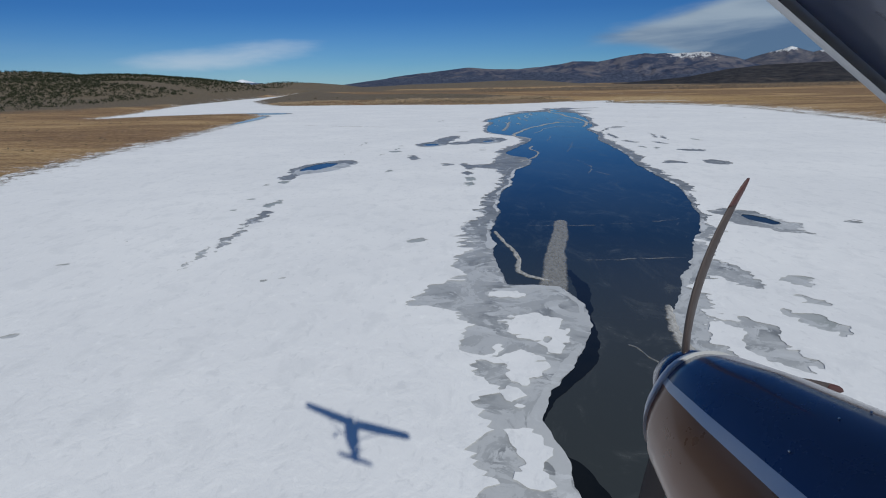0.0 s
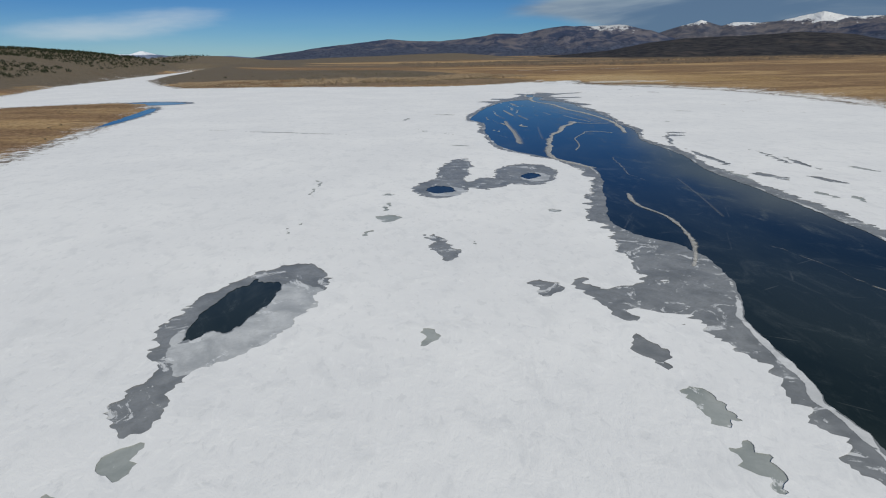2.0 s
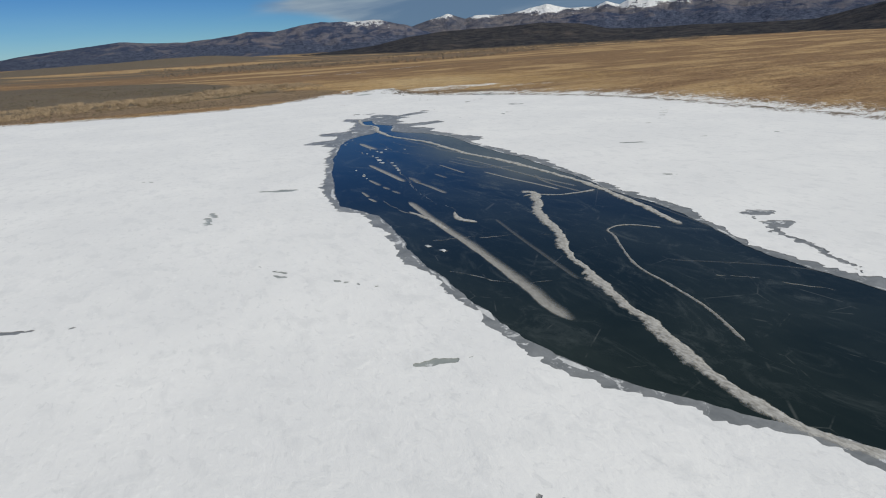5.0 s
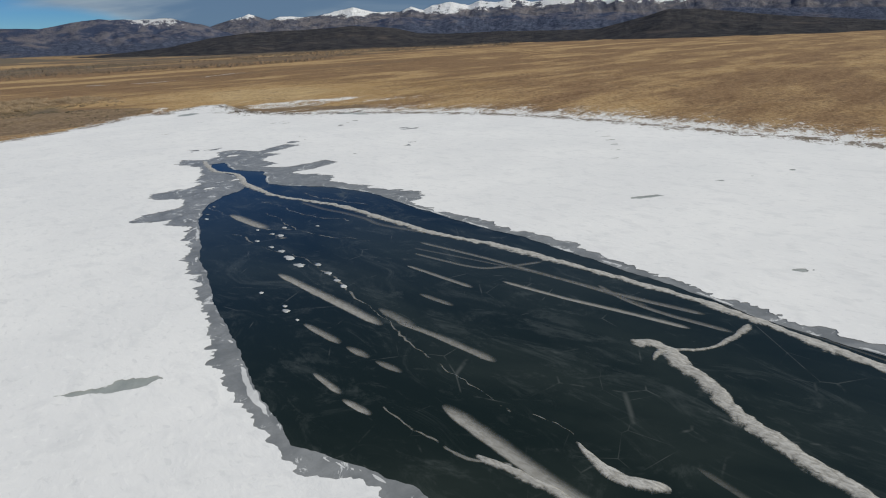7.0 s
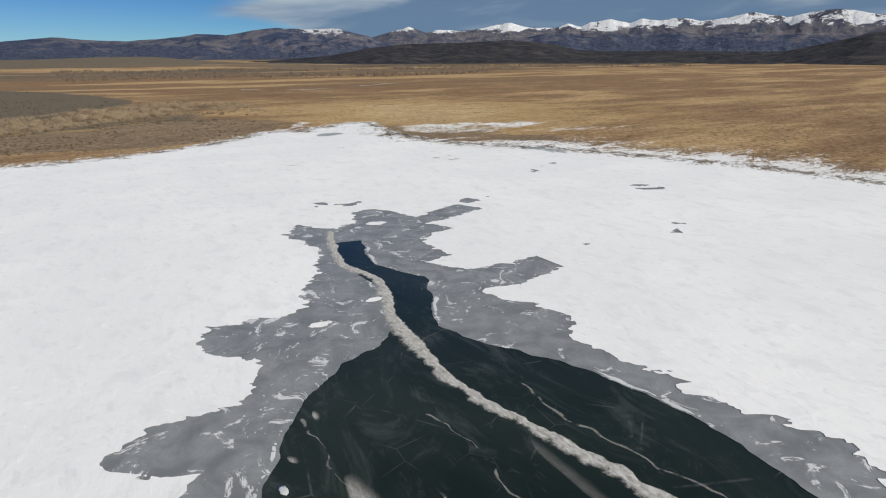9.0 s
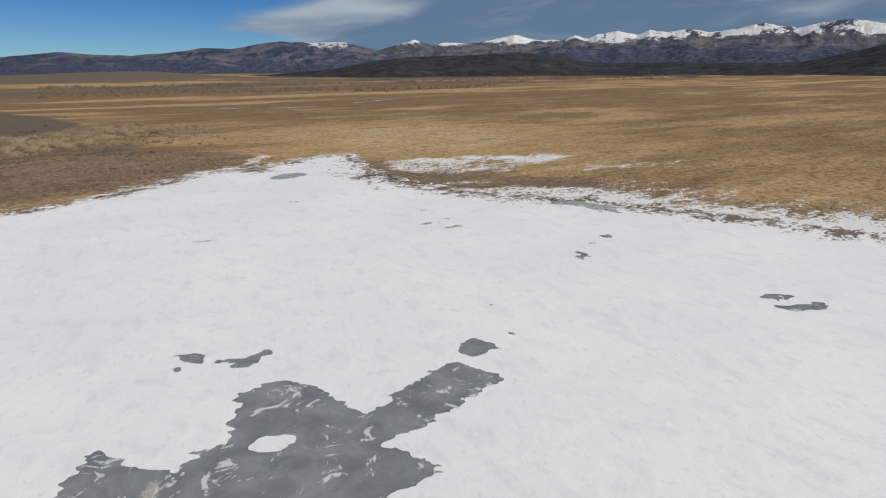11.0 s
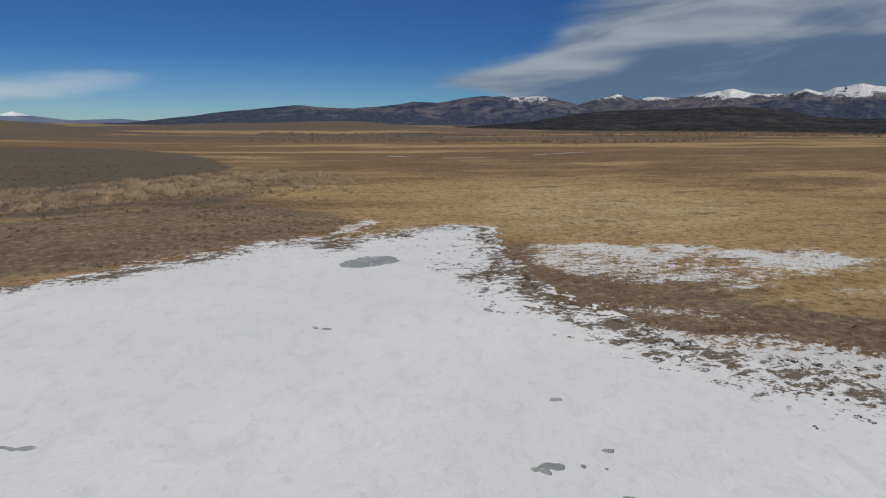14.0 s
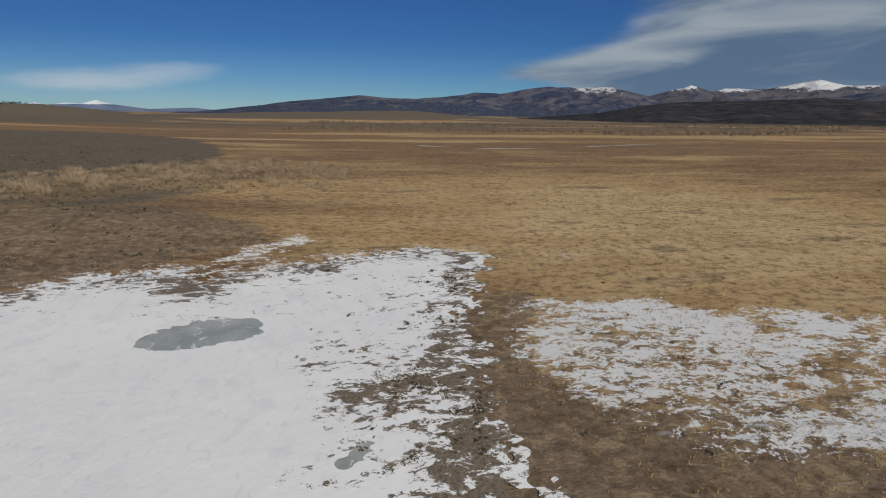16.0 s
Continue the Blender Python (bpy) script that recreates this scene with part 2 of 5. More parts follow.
def mat_land():
    m, nt, b = material("dry_winter_ground", 0.9, spec=0.15)
    k = Kit(nt)
    gold, sage, far = k.attr("gold"), k.attr("sage"), k.attr("shore")
    n_big = k.noise(0.016, 7, 0.62, (0.5, 1.6, 1), turn=8)
    n_mid = k.noise(0.10, 7, 0.68, (0.5, 1.5, 1), turn=8, distort=0.3)
    n_tuft = k.noise(0.62, 7, 0.78, (0.75, 1.2, 1), turn=-10)
    n_fine = k.noise(2.6, 6, 0.80)
    n_spot = k.noise(0.95, 3, 0.62)
    straw = k.mix(k.step(n_mid, 0.3, 0.7), (0.40, 0.250, 0.115), (0.56, 0.400, 0.210))
    rust = k.mix(k.step(n_mid, 0.3, 0.7), (0.172, 0.098, 0.052), (0.31, 0.195, 0.105))
    col = k.mix(k.step(k.math("ADD", n_big, k.math("MULTIPLY", k.math("SUBTRACT", gold, 0.5), 0.55)), 0.38, 0.62), rust, straw)
    col = k.mix(k.step(gold, 0.85, 1.35, 0.0, 0.7), col, k.mix(k.step(n_mid, 0.35, 0.65), (0.50, 0.36, 0.19), (0.66, 0.50, 0.29)))
    brush = k.mix(k.step(n_tuft, 0.32, 0.68), (0.098, 0.084, 0.062), (0.195, 0.164, 0.124))
    bushy = k.step(k.math("ADD", sage, k.math("MULTIPLY", k.math("SUBTRACT", n_mid, 0.5), 1.1)), 0.28, 0.72)
    grassy = k.math("SUBTRACT", 1.0, k.math("MULTIPLY", bushy, 0.65))
    col = k.mix(bushy, col, brush)
    col = k.mix(k.math("MULTIPLY", k.step(n_mid, 0.56, 0.66), 0.65), col, (0.115, 0.070, 0.042))
    earth = k.mix(k.step(n_mid, 0.3, 0.7), (0.150, 0.106, 0.072), (0.245, 0.182, 0.128))
    col = k.mix(k.step(k.math("ADD", k.attr("soil"), k.math("MULTIPLY", k.math("SUBTRACT", n_tuft, 0.5), 1.2)), 0.30, 0.62, 0.0, 0.9), col, earth)
    # tufts: clump shadows painted in as dark specks, and pale blades
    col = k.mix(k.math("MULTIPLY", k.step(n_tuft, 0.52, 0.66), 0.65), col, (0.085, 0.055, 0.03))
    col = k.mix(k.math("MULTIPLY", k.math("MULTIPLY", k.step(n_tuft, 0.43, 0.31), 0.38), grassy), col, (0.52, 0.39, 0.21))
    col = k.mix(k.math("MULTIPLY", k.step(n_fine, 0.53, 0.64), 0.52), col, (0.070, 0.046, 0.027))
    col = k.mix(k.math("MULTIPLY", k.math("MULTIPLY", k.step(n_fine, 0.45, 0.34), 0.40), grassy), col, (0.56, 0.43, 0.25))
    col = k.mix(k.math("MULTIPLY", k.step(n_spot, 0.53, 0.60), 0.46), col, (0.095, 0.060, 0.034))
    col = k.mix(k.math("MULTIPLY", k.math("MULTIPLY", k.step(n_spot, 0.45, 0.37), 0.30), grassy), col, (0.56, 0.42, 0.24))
    # snow left in the shore hollows, thinning inland
    s1 = k.noise(0.9, 8, 0.80, (0.8, 1.15, 1), distort=0.7, turn=-20)
    s2 = k.noise(0.055, 5, 0.62, (0.5, 1.5, 1), turn=-20)
    cover = k.math("ADD", k.math("ADD", far, k.math("MULTIPLY", k.math("SUBTRACT", s1, 0.5), 3.0)), k.math("MULTIPLY", k.math("SUBTRACT", s2, 0.5), 1.6))
    s3 = k.noise(0.28, 5, 0.6, (0.7, 1.3, 1), distort=0.6, turn=-25)
    cover = k.math("ADD", cover, k.math("ADD", k.math("MULTIPLY", k.math("SUBTRACT", n_fine, 0.5), 1.7), k.math("MULTIPLY", k.math("SUBTRACT", s3, 0.5), 1.4)))
    snow = k.mix(n_fine, (0.66, 0.66, 0.66), (0.86, 0.86, 0.86))
    col = k.mix(k.math("MULTIPLY", k.step(cover, 0.50, 0.57), k.step(far, 0.04, 0.16)), col, snow)
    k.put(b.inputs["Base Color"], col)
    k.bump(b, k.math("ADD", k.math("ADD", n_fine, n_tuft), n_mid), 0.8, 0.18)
    return m


def mat_forest():
    m, nt, b = material("dark_wooded_slope", 0.95, spec=0.1)
    k = Kit(nt)
    n = k.noise(0.03, 8, 0.75)
    n2 = k.noise(0.008, 5, 0.6)
    col = k.mix(k.step(n, 0.35, 0.7), (0.020, 0.023, 0.030), (0.080, 0.073, 0.072))
    col = k.mix(k.math("MULTIPLY", k.step(n2, 0.55, 0.75), 0.6), col, (0.12, 0.10, 0.088))
    k.put(b.inputs["Base Color"], col)
    k.bump(b, n, 1.0, 12.0)
    return m


def mat_mountain():
    m, nt, b = material("snow_capped_mountain_rock", 0.95, spec=0.1)
    k = Kit(nt)
    n = k.noise(0.011, 9, 0.70)
    n3 = k.noise(0.05, 6, 0.72)
    # the blue cast of the rock stands in for haze over distance
    col = k.mix(k.step(n, 0.35, 0.68), (0.065, 0.078, 0.120), (0.20, 0.185, 0.195))
    snow = k.math("ADD", k.attr("cap"), k.math("ADD", k.math("MULTIPLY", k.math("SUBTRACT", n, 0.5), 1.9), k.math("MULTIPLY", k.math("SUBTRACT", n3, 0.5), 1.1)))
    col = k.mix(k.step(snow, 0.48, 0.58), col, (0.80, 0.815, 0.85))
    k.put(b.inputs["Base Color"], col)
    k.bump(b, k.math("ADD", n, k.math("MULTIPLY", n3, 0.4)), 1.0, 40.0)
    return m


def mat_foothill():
    """Grey-brown slopes with haze-blued timber and a few old snow patches."""
    m, nt, b = material("haze_tinted_timbered_slope", 0.95, spec=0.1)
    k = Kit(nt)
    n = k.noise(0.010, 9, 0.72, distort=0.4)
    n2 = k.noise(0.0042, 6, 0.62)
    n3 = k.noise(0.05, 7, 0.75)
    # blue distance haze is painted into the slope and timber colours
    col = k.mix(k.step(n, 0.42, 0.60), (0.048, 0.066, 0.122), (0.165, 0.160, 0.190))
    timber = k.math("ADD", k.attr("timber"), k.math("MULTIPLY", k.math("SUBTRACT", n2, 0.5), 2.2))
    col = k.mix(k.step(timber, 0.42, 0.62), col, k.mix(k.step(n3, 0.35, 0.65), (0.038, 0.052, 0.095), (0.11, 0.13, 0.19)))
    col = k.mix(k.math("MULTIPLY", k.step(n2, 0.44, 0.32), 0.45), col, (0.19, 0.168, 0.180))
    snow = k.math("ADD", k.attr("cap"), k.math("ADD", k.math("MULTIPLY", k.math("SUBTRACT", n, 0.5), 1.6), k.math("MULTIPLY", k.math("SUBTRACT", n3, 0.5), 1.6)))
    col = k.mix(k.math("MULTIPLY", k.step(snow, 0.52, 0.64), 0.85), col, (0.74, 0.76, 0.80))
    k.put(b.inputs["Base Color"], col)
    k.bump(b, k.math("ADD", n, k.math("MULTIPLY", n3, 0.4)), 1.0, 40.0)
    return m


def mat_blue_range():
    m, nt, b = material("far_range_painted_haze", 0.95, spec=0.05)
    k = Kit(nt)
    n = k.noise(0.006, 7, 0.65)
    # pale blue base colours imitate the air between, snow included
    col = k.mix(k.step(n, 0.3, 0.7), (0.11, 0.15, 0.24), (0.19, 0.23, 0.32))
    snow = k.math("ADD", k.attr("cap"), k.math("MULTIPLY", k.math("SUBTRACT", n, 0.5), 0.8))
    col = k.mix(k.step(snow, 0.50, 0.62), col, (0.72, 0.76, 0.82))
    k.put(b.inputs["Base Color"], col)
    return m


SNOW, GREY, WATER, RIME, LAND = mat_snow(), mat_grey_ice(), mat_water(), mat_rime(), mat_land()
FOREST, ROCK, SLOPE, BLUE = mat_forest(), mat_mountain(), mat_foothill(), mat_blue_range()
APRON = mat_grey_ice("grey_white_refrozen_slush", (0.34, 0.355, 0.365), (0.60, 0.61, 0.615))
SLUSH = mat_grey_ice("white_frozen_slush", (0.52, 0.53, 0.535), (0.70, 0.705, 0.71))
OPEN, _nt, _b = material("open_black_water", 0.04)
_b.inputs["IOR"].default_value = 1.33
_k = Kit(_nt)
_k.put(_b.inputs["Base Color"], _k.mix(_k.noise(0.8, 5, 0.6), (0.003, 0.004, 0.004), (0.012, 0.012, 0.010)))
_k.bump(_b, _k.noise(3.0, 3, 0.5), 0.06, 0.02)
PALE = mat_grey_ice("thin_greenish_melt_ice", (0.27, 0.295, 0.285), (0.40, 0.42, 0.405))


# ---- fields of the plan ----
def vnoise(x, y, seed):
    xi, yi = np.floor(x).astype(np.int64), np.floor(y).astype(np.int64)
    fx, fy = x - xi, y - yi
    fx, fy = fx * fx * (3 - 2 * fx), fy * fy * (3 - 2 * fy)

    def h(i, j):
        n = (i * 374761393 + j * 668265263 + seed * 1442695041) & 0xFFFFFFFF
        n = ((n ^ (n >> 13)) * 1274126177) & 0xFFFFFFFF
        return ((n ^ (n >> 16)) & 0xFFFF) / 65535.0

    a, b, c, d = h(xi, yi), h(xi + 1, yi), h(xi, yi + 1), h(xi + 1, yi + 1)
    return (a * (1 - fx) + b * fx) * (1 - fy) + (c * (1 - fx) + d * fx) * fy


def fbm(x, y, size, octaves=4, seed=1, gain=0.5):
    """Smooth noise round 0, about -0.5 to 0.5."""
    out, amp, total, f = 0.0, 1.0, 0.0, 1.0 / size
    for o in range(octaves):
        out = out + amp * (vnoise(x * f + 17.3 * o, y * f - 9.1 * o, seed + o) - 0.5)
        total, amp, f = total + amp, amp * gain, f * 2.03
    return out / total


def inside_distance(poly, x, y):
    """Signed distance to a closed outline: negative inside."""
    p = np.array(poly, float)
    q = np.roll(p, -1, 0)
    best, odd = np.full(x.shape, 1e18), np.zeros(x.shape, bool)
    for (ax, ay), (bx, by) in zip(p, q):
        ex, ey = bx - ax, by - ay
        s = np.clip(((x - ax) * ex + (y - ay) * ey) / (ex * ex + ey * ey), 0, 1)
        best = np.minimum(best, (x - ax - s * ex) ** 2 + (y - ay - s * ey) ** 2)
        if ay != by:
            odd ^= ((ay > y) != (by > y)) & (x < ex * (y - ay) / ey + ax)
    d = np.sqrt(best)
    return np.where(odd, -d, d)


LAKE = [(142, -80), (146, 100), (152, 200), (160, 262), (164, 310), (160, 340), (153, 357), (147, 371), (142.5, 382), (136, 392),
        (127.4, 404), (124.6, 416), (125, 430), (126, 441), (129, 452), (132.6, 461.5), (127, 465.3), (120, 462.8), (114.5, 460), (107.2, 455.4), (101.2, 452),
        (99.3, 457), (90, 456.3), (86, 451.2), (78, 446), (71, 441.8),
        (60, 436), (45, 431), (25, 431), (0, 441), (-50, 462), (-129.5, 482), (-160, 540), (-200, 640), (-225, 800), (-240, 1000),
        (-262, 1000), (-255, 800), (-245, 640), (-240, 553), (-215, 430), (-205, 400), (-195, 340), (-192, 322), (-165, 345), (-149, 352), (-125, 358), (-108, 348), (-98, 324),
        (-94, 285), (-90, 240), (-86, 190), (-86, 150), (-84, 118), (-81, 95), (-76.8, 35.2), (-77.4, -80)]
LEAD = [(5.7, -52), (5.4, 12), (4.8, 20.8), (4.2, 24.3), (5.4, 27.1), (8.7, 33.1), (10.2, 39.1), (9, 43.1), (4.6, 43.3), (4.7, 51.4),
        (5.3, 60.9), (8.3, 83.1), (10.8, 91), (12.4, 100), (13.7, 106.5), (17, 113), (18, 118), (17.8, 123.5), (15, 127.5), (14.2, 133),
        (17.5, 142), (19.5, 148), (22, 154), (25, 164.5), (23.5, 170), (20, 177), (16, 185), (14.8, 193), (15.2, 200), (15.8, 206),
        (16.3, 214), (19, 226), (20, 235), (18, 244), (19.5, 250), (22.5, 259), (26, 270), (30.3, 281), (39.3, 299.5), (41.7, 303.3), (46.1, 308.1), (48.9, 310.6), (53.3, 311.6)]
LEAD += [(56.2, 313.8), (60, 321.9), (59.4, 326.1), (58.9, 331), (61.4, 339.6), (65.4, 338.6), (63, 330.8), (63.6, 326), (65.2, 322.6), (61.9, 315.9), (59.8, 311.7), (60.8, 307.3), (64.4, 300.6), (65.9, 293.8), (66, 288.2), (64.9, 281), (62.5, 266),
         (62, 255), (59.5, 240), (57, 229), (55, 219), (54, 211), (51.3, 203), (48.4, 196), (47, 187), (46.4, 174), (42.3, 160),
         (41.8, 150), (41.2, 139), (39.5, 125), (37.4, 113.1), (35.1, 85.4), (30.6, 66.5), (21.6, 47.9), (16.9, 39.7), (14.4, 32.6),
         (13.5, 23.5), (12.6, 8.8), (13.1, -52)]
# melt patches: x, y, half width, half depth, turn; ponds also have an open core
PATCHES = [(-23.7, 114.7, 4.88, 10.31, -21), (-27.2, 102, 1.76, 3.05, -8), (-26.8, 96.5, 1.06, 1.32, -8), (-29.1, 93.7, 0.59, 0.99, -9), (-23.4, 78.1, 0.71, 2.44, -17),
           (-27.7, 81.6, 0.6, 0.61, -9), (-2.6, 154.6, 4.19, 6.65, -15), (1.3, 167.2, 2.57, 11.46, -15), (12.3, 162, 5.07, 8.88, -15), (4.7, 156, 3.15, 4.03, -15),
           (-6.4, 126.4, 1.0, 4.6, 9), (1.2, 114.7, 1.29, 1.83, -6), (4.7, 111.9, 0.84, 5.08, 4), (4.3, 102.8, 0.95, 2.4, 4), (4.6, 96.4, 0.85, 1.99, 4),
           (4.2, 91.3, 0.75, 1.79, -1), (-10.3, 107.5, 0.44, 1.29, -6), (-10.4, 151.7, 0.75, 0.74, -8), (-10.8, 145.8, 0.43, 0.85, -3), (-11.6, 139.1, 1.19, 1.62, -3)]
PATCHES += [(9.4, 138.4, 0.72, 0.84, -2), (-38.4, 229.9, 8.26, 0.51, -25), (-24.8, 223, 5.43, 0.4, -25), (-53.6, 238.3, 2.33, 0.42, -25),
            (0, 251, 3.46, 0.56, -113), (6.6, 194.7, 2.13, 0.48, -24), (-3, 57.5, 0.9, 0.94, 1), (35.4, 63.8, 2.88, 6.22, 12), (19.6, 32.7, 1.45, 4.16, 13),
            (27.8, 43.3, 0.89, 1.31, 4), (45.1, 62.1, 1.51, 1.68, 5), (52.4, 111.2, 2.72, 4.38, 1), (26.2, 38.8, 0.57, 1.46, 4),
            (25.3, 34.9, 0.81, 1.81, 4), (23.7, 45.1, 1.33, 3.9, 2)]
PATCHES += [(56.3, 130.9, 4.15, 2.92, -22), (44.2, 112, 2.54, 2.19, -16), 
            (12.7, 261, 3.24, 0.58, -34), (1.2, 220.6, 0.93, 0.26, -60), (6.9, 214.4, 0.98, 0.26, -53), (2, 221.5, 1.03, 0.31, -68),
            (9, 211.3, 0.56, 0.2, -48), (17.9, 202.5, 0.81, 0.32, -43), (60.7, 202.4, 2.55, 1.21, -20), (57.9, 198.2, 1.94, 1.25, -17), (14.1, 260.5, 2.2, 0.7, -45),
            (89.7, 249.8, 2.6, 0.63, -38), ]
PATCHES += [(103.5, 317.4, 1.57, 0.63, -36), (122.3, 336.1, 2.07, 0.83, -24), (105.9, 319.3, 1.5, 0.48, -24),
            (69.3, 359.4, 1.45, 1.1, -25), (72.8, 357, 1.6, 1.15, -26), (66.6, 358.7, 0.7, 0.5, -16), 
            (97.1, 354.3, 0.78, 0.47, -31), (94.9, 348.6, 0.52, 0.41, -30), (123.3, 338.8, 1.79, 0.95, -23)]
PATCHES += [(127.2, 365.5, 1.44, 0.76, -27), (117.3, 360, 0.78, 1.92, -28), (123.6, 363.5, 0.52, 0.38, -27), (138.6, 379.8, 1.9, 7.8, 11), (113.7, 393.2, 0.65, 0.9, -29),
            (111.6, 381.3, 1.44, 0.37, -27), (106, 439.6, 4.7, 2.9, 24), (97.3, 412.9, 0.8, 0.27, -12), (-95.2, 287.3, 6.82, 38.53, 3), (-104.6, 348.2, 18.77, 11.06, -20), 
            ]
PATCHES += [(-22.9, 69.5, 0.71, 4.54, -5), (-22.8, 60.5, 0.54, 4.81, -1), (-23.8, 52.7, 0.36, 3.83, 5), (-27.1, 73.9, 0.28, 0.97, 20), (-34.3, 59.4, 0.34, 0.58, 30), (-35.7, 51.1, 0.59, 0.3, 22), (-28.9, 35, 0.5, 0.29, 17),
            (-14.7, 46, 0.19, 1.46, -45), (-21.7, 155.4, 0.16, 2.36, -7), (-21.1, 161.8, 0.22, 1.74, 3), (-22.5, 137.5, 0.18, 2.19, -5), (-13.6, 133.2, 0.28, 1.28, -23), (-11.7, 143.3, 0.22, 2.14, -3), (-2.5, 127.1, 0.21, 0.89, 17)]
PATCHES += [(142.6, 286.5, 0.68, 0.32, -34), (137.2, 281.1, 1.23, 0.38, -34), (133.5, 278.3, 1.22, 0.38, -34), (128.5, 274.7, 1.23, 0.38, -34), (123, 271.2, 0.97, 0.38, -34), (114.6, 267.4, 1.11, 0.37, -34), (163.9, 264.5, 1.48, 0.38, -35),
            (152.3, 260.1, 1.31, 0.38, -36), (106.4, 244.1, 0.69, 0.26, -39), (112.5, 240.5, 0.68, 0.26, -41), (121.3, 235.7, 0.77, 0.28, -47), (70, 224.6, 1.15, 0.45, -44), (-5.5, 288, 0.75, 0.24, -57), (5.5, 263.4, 0.89, 0.31, -44),
            (1.3, 223.4, 0.08, 1.47, 9), (4, 220.6, 0.54, 0.15, -51), (8, 213.3, 0.08, 1.02, 42)]
PATCHES += [(90, 347.8, 1.8, 1.9, -29), (19.8, 34.8, 1.1, 2.6, 8), (24.5, 35.2, 0.8, 2.4, 15)]
PATCHES += [(54.2, 193.4, 9, 0.45, -115), (49, 168.9, 9.6, 0.7, -96), (48.8, 152.2, 3.2, 1.1, -75), (60.7, 160.3, 5.3, 0.6, -101), (54.9, 147.8, 2.9, 0.95, -77), (47.8, 139.6, 2, 0.6, -91),
            (66.8, 153.6, 2.6, 0.65, -80), (44.5, 151.1, 2.6, 0.5, -97), (60.2, 167, 6.6, 0.45, -102), (49.9, 136.2, 2.6, 0.5, -105)]
# slushy spots inside the east shore
PATCHES += [(109.3, 385.8, 0.9, 0.35, -20), (111.8, 384.9, 0.6, 0.3, -27), (112, 381, 1.0, 0.3, -27), (113.9, 386.7, 0.5, 0.3, -20), (106.6, 381.2, 0.6, 0.3, -20), (77.5, 396.2, 0.9, 0.25, -20), (117.2, 420.9, 0.68, 1.38, -23), (115.1, 414.7, 0.47, 1.12, 5)]
PONDS = [(-24.4, 115.5, 2.21, 5.7, -21), (-3, 153.3, 2.04, 2.66, -15), (12.8, 160.6, 1.34, 2.76, -15), (36.1, 63.7, 1.03, 2.91, 13), (-94.6, 287.1, 4.91, 34.99, 3), (-104.6, 348.2, 15.16, 8.84, -20)]

APRONS = [(-23, 111.8, 4.53, 7.8, -23), (-2.3, 152, 2.9, 3.28, -15), (13.2, 159.3, 2.27, 3.55, -14), (36.8, 62.9, 1.75, 4.4, 13)]


# outline of the bare ice round the head of the lead
CROSS = [(37, 297), (35.3, 302.2), (37.1, 303.4), (33.1, 307), (33.1, 308.5), (35.3, 309.7), (38.4, 309.5), (41.5, 309.5), (44.9, 315), (41.2, 318), (40.3, 321), (42.5, 323.4), (48.2, 321.8), (50.5, 322), (51.9, 325.7),
         (57.2, 332.2), (59.5, 339.5), (57.8, 344.9), (60.9, 351.1), (64.4, 345.2), (68, 346.5), (70.9, 351.6), (74.6, 352.6), (76, 348), (77.5, 344.5), (80.8, 345.2), (84.2, 346.4), (86.8, 346.2), (89.3, 342.8), (86, 341.5), (77.2, 340.1), (78.3, 336)]
CROSS += [(72.2, 335.3), (71.4, 327.5), (67.6, 326.6), (70.4, 321.5), (76.9, 320.4), (85.4, 322.6), (89.5, 320.6), (86.2, 316), (77.7, 315.8), (73.7, 314.2), (69.2, 316.6), (67.3, 315.4), (70.1, 309.2), (70.5, 305.2), (67.8, 303),
          (68.2, 298.1), (70, 294.7), (68.6, 291.9), (69.6, 287.9), (71.4, 283.1), (68, 279), (60, 282), (60, 300), (50, 306)]


def ellipses(rows, x, y):
    """Rough distance to the nearest of some ellipses: negative inside."""
    best = np.full(x.shape, 1e9)
    for cx, cy, a, b, turn in rows:
        c, s = math.cos(radians(turn)), math.sin(radians(turn))
        u, v = (x - cx) * c + (y - cy) * s, -(x - cx) * s + (y - cy) * c
        best = np.minimum(best, (np.sqrt((u / a) ** 2 + (v / b) ** 2) - 1) * math.sqrt(min(a, b) * math.sqrt(a * b)))
    return best


def bell(x, y, cx, cy, rx, ry, turn=0.0):
    c, s = math.cos(radians(turn)), math.sin(radians(turn))
    u, v = (x - cx) * c + (y - cy) * s, -(x - cx) * s + (y - cy) * c
    return np.exp(-((u / rx) ** 2 + (v / ry) ** 2))


def reed_field(x, y, d):
    """How much mud and dead reed breaks the snow near the shore, 0 to about 0.7."""
    east = np.clip((x - 89) / 18, 0, 1) * np.clip((485 - y) / 24, 0, 1)
    south = east * np.clip((422 - y) / 10, 0, 1)
    r = 0.56 * np.exp(np.minimum(d + 1.5 + 1.0 * (1 - east) - 0.8 * south, 0) / (2.4 + 0.6 * south))
    return r + 0.30 * south * np.exp(-((d + 3.5) / 3) ** 2) + 0.44 * bell(x, y, 119, 428, 5, 10, 0) + 0.22 * bell(x, y, 111, 447, 13, 5.5, 0)


def shore_field(x, y):
    return inside_distance(LAKE, x, y)


def water_field(x, y):
    pond = ellipses(PONDS, x, y) + 1.9 * fbm(x * 1.4, y * 0.7, 1.7, 4, 17, 0.65)
    d = np.minimum(inside_distance(LEAD, x, y), pond)
    return d + np.interp(y, (285, 302), (1.3, 0.75)) * fbm(x, y, 5.0, 5, 11) + 0.4 * fbm(x, y, 0.9, 3, 15) + 1.1 * np.clip((y - 292) / 10, 0, 1) * fbm(x, y, 2.4, 3, 13)


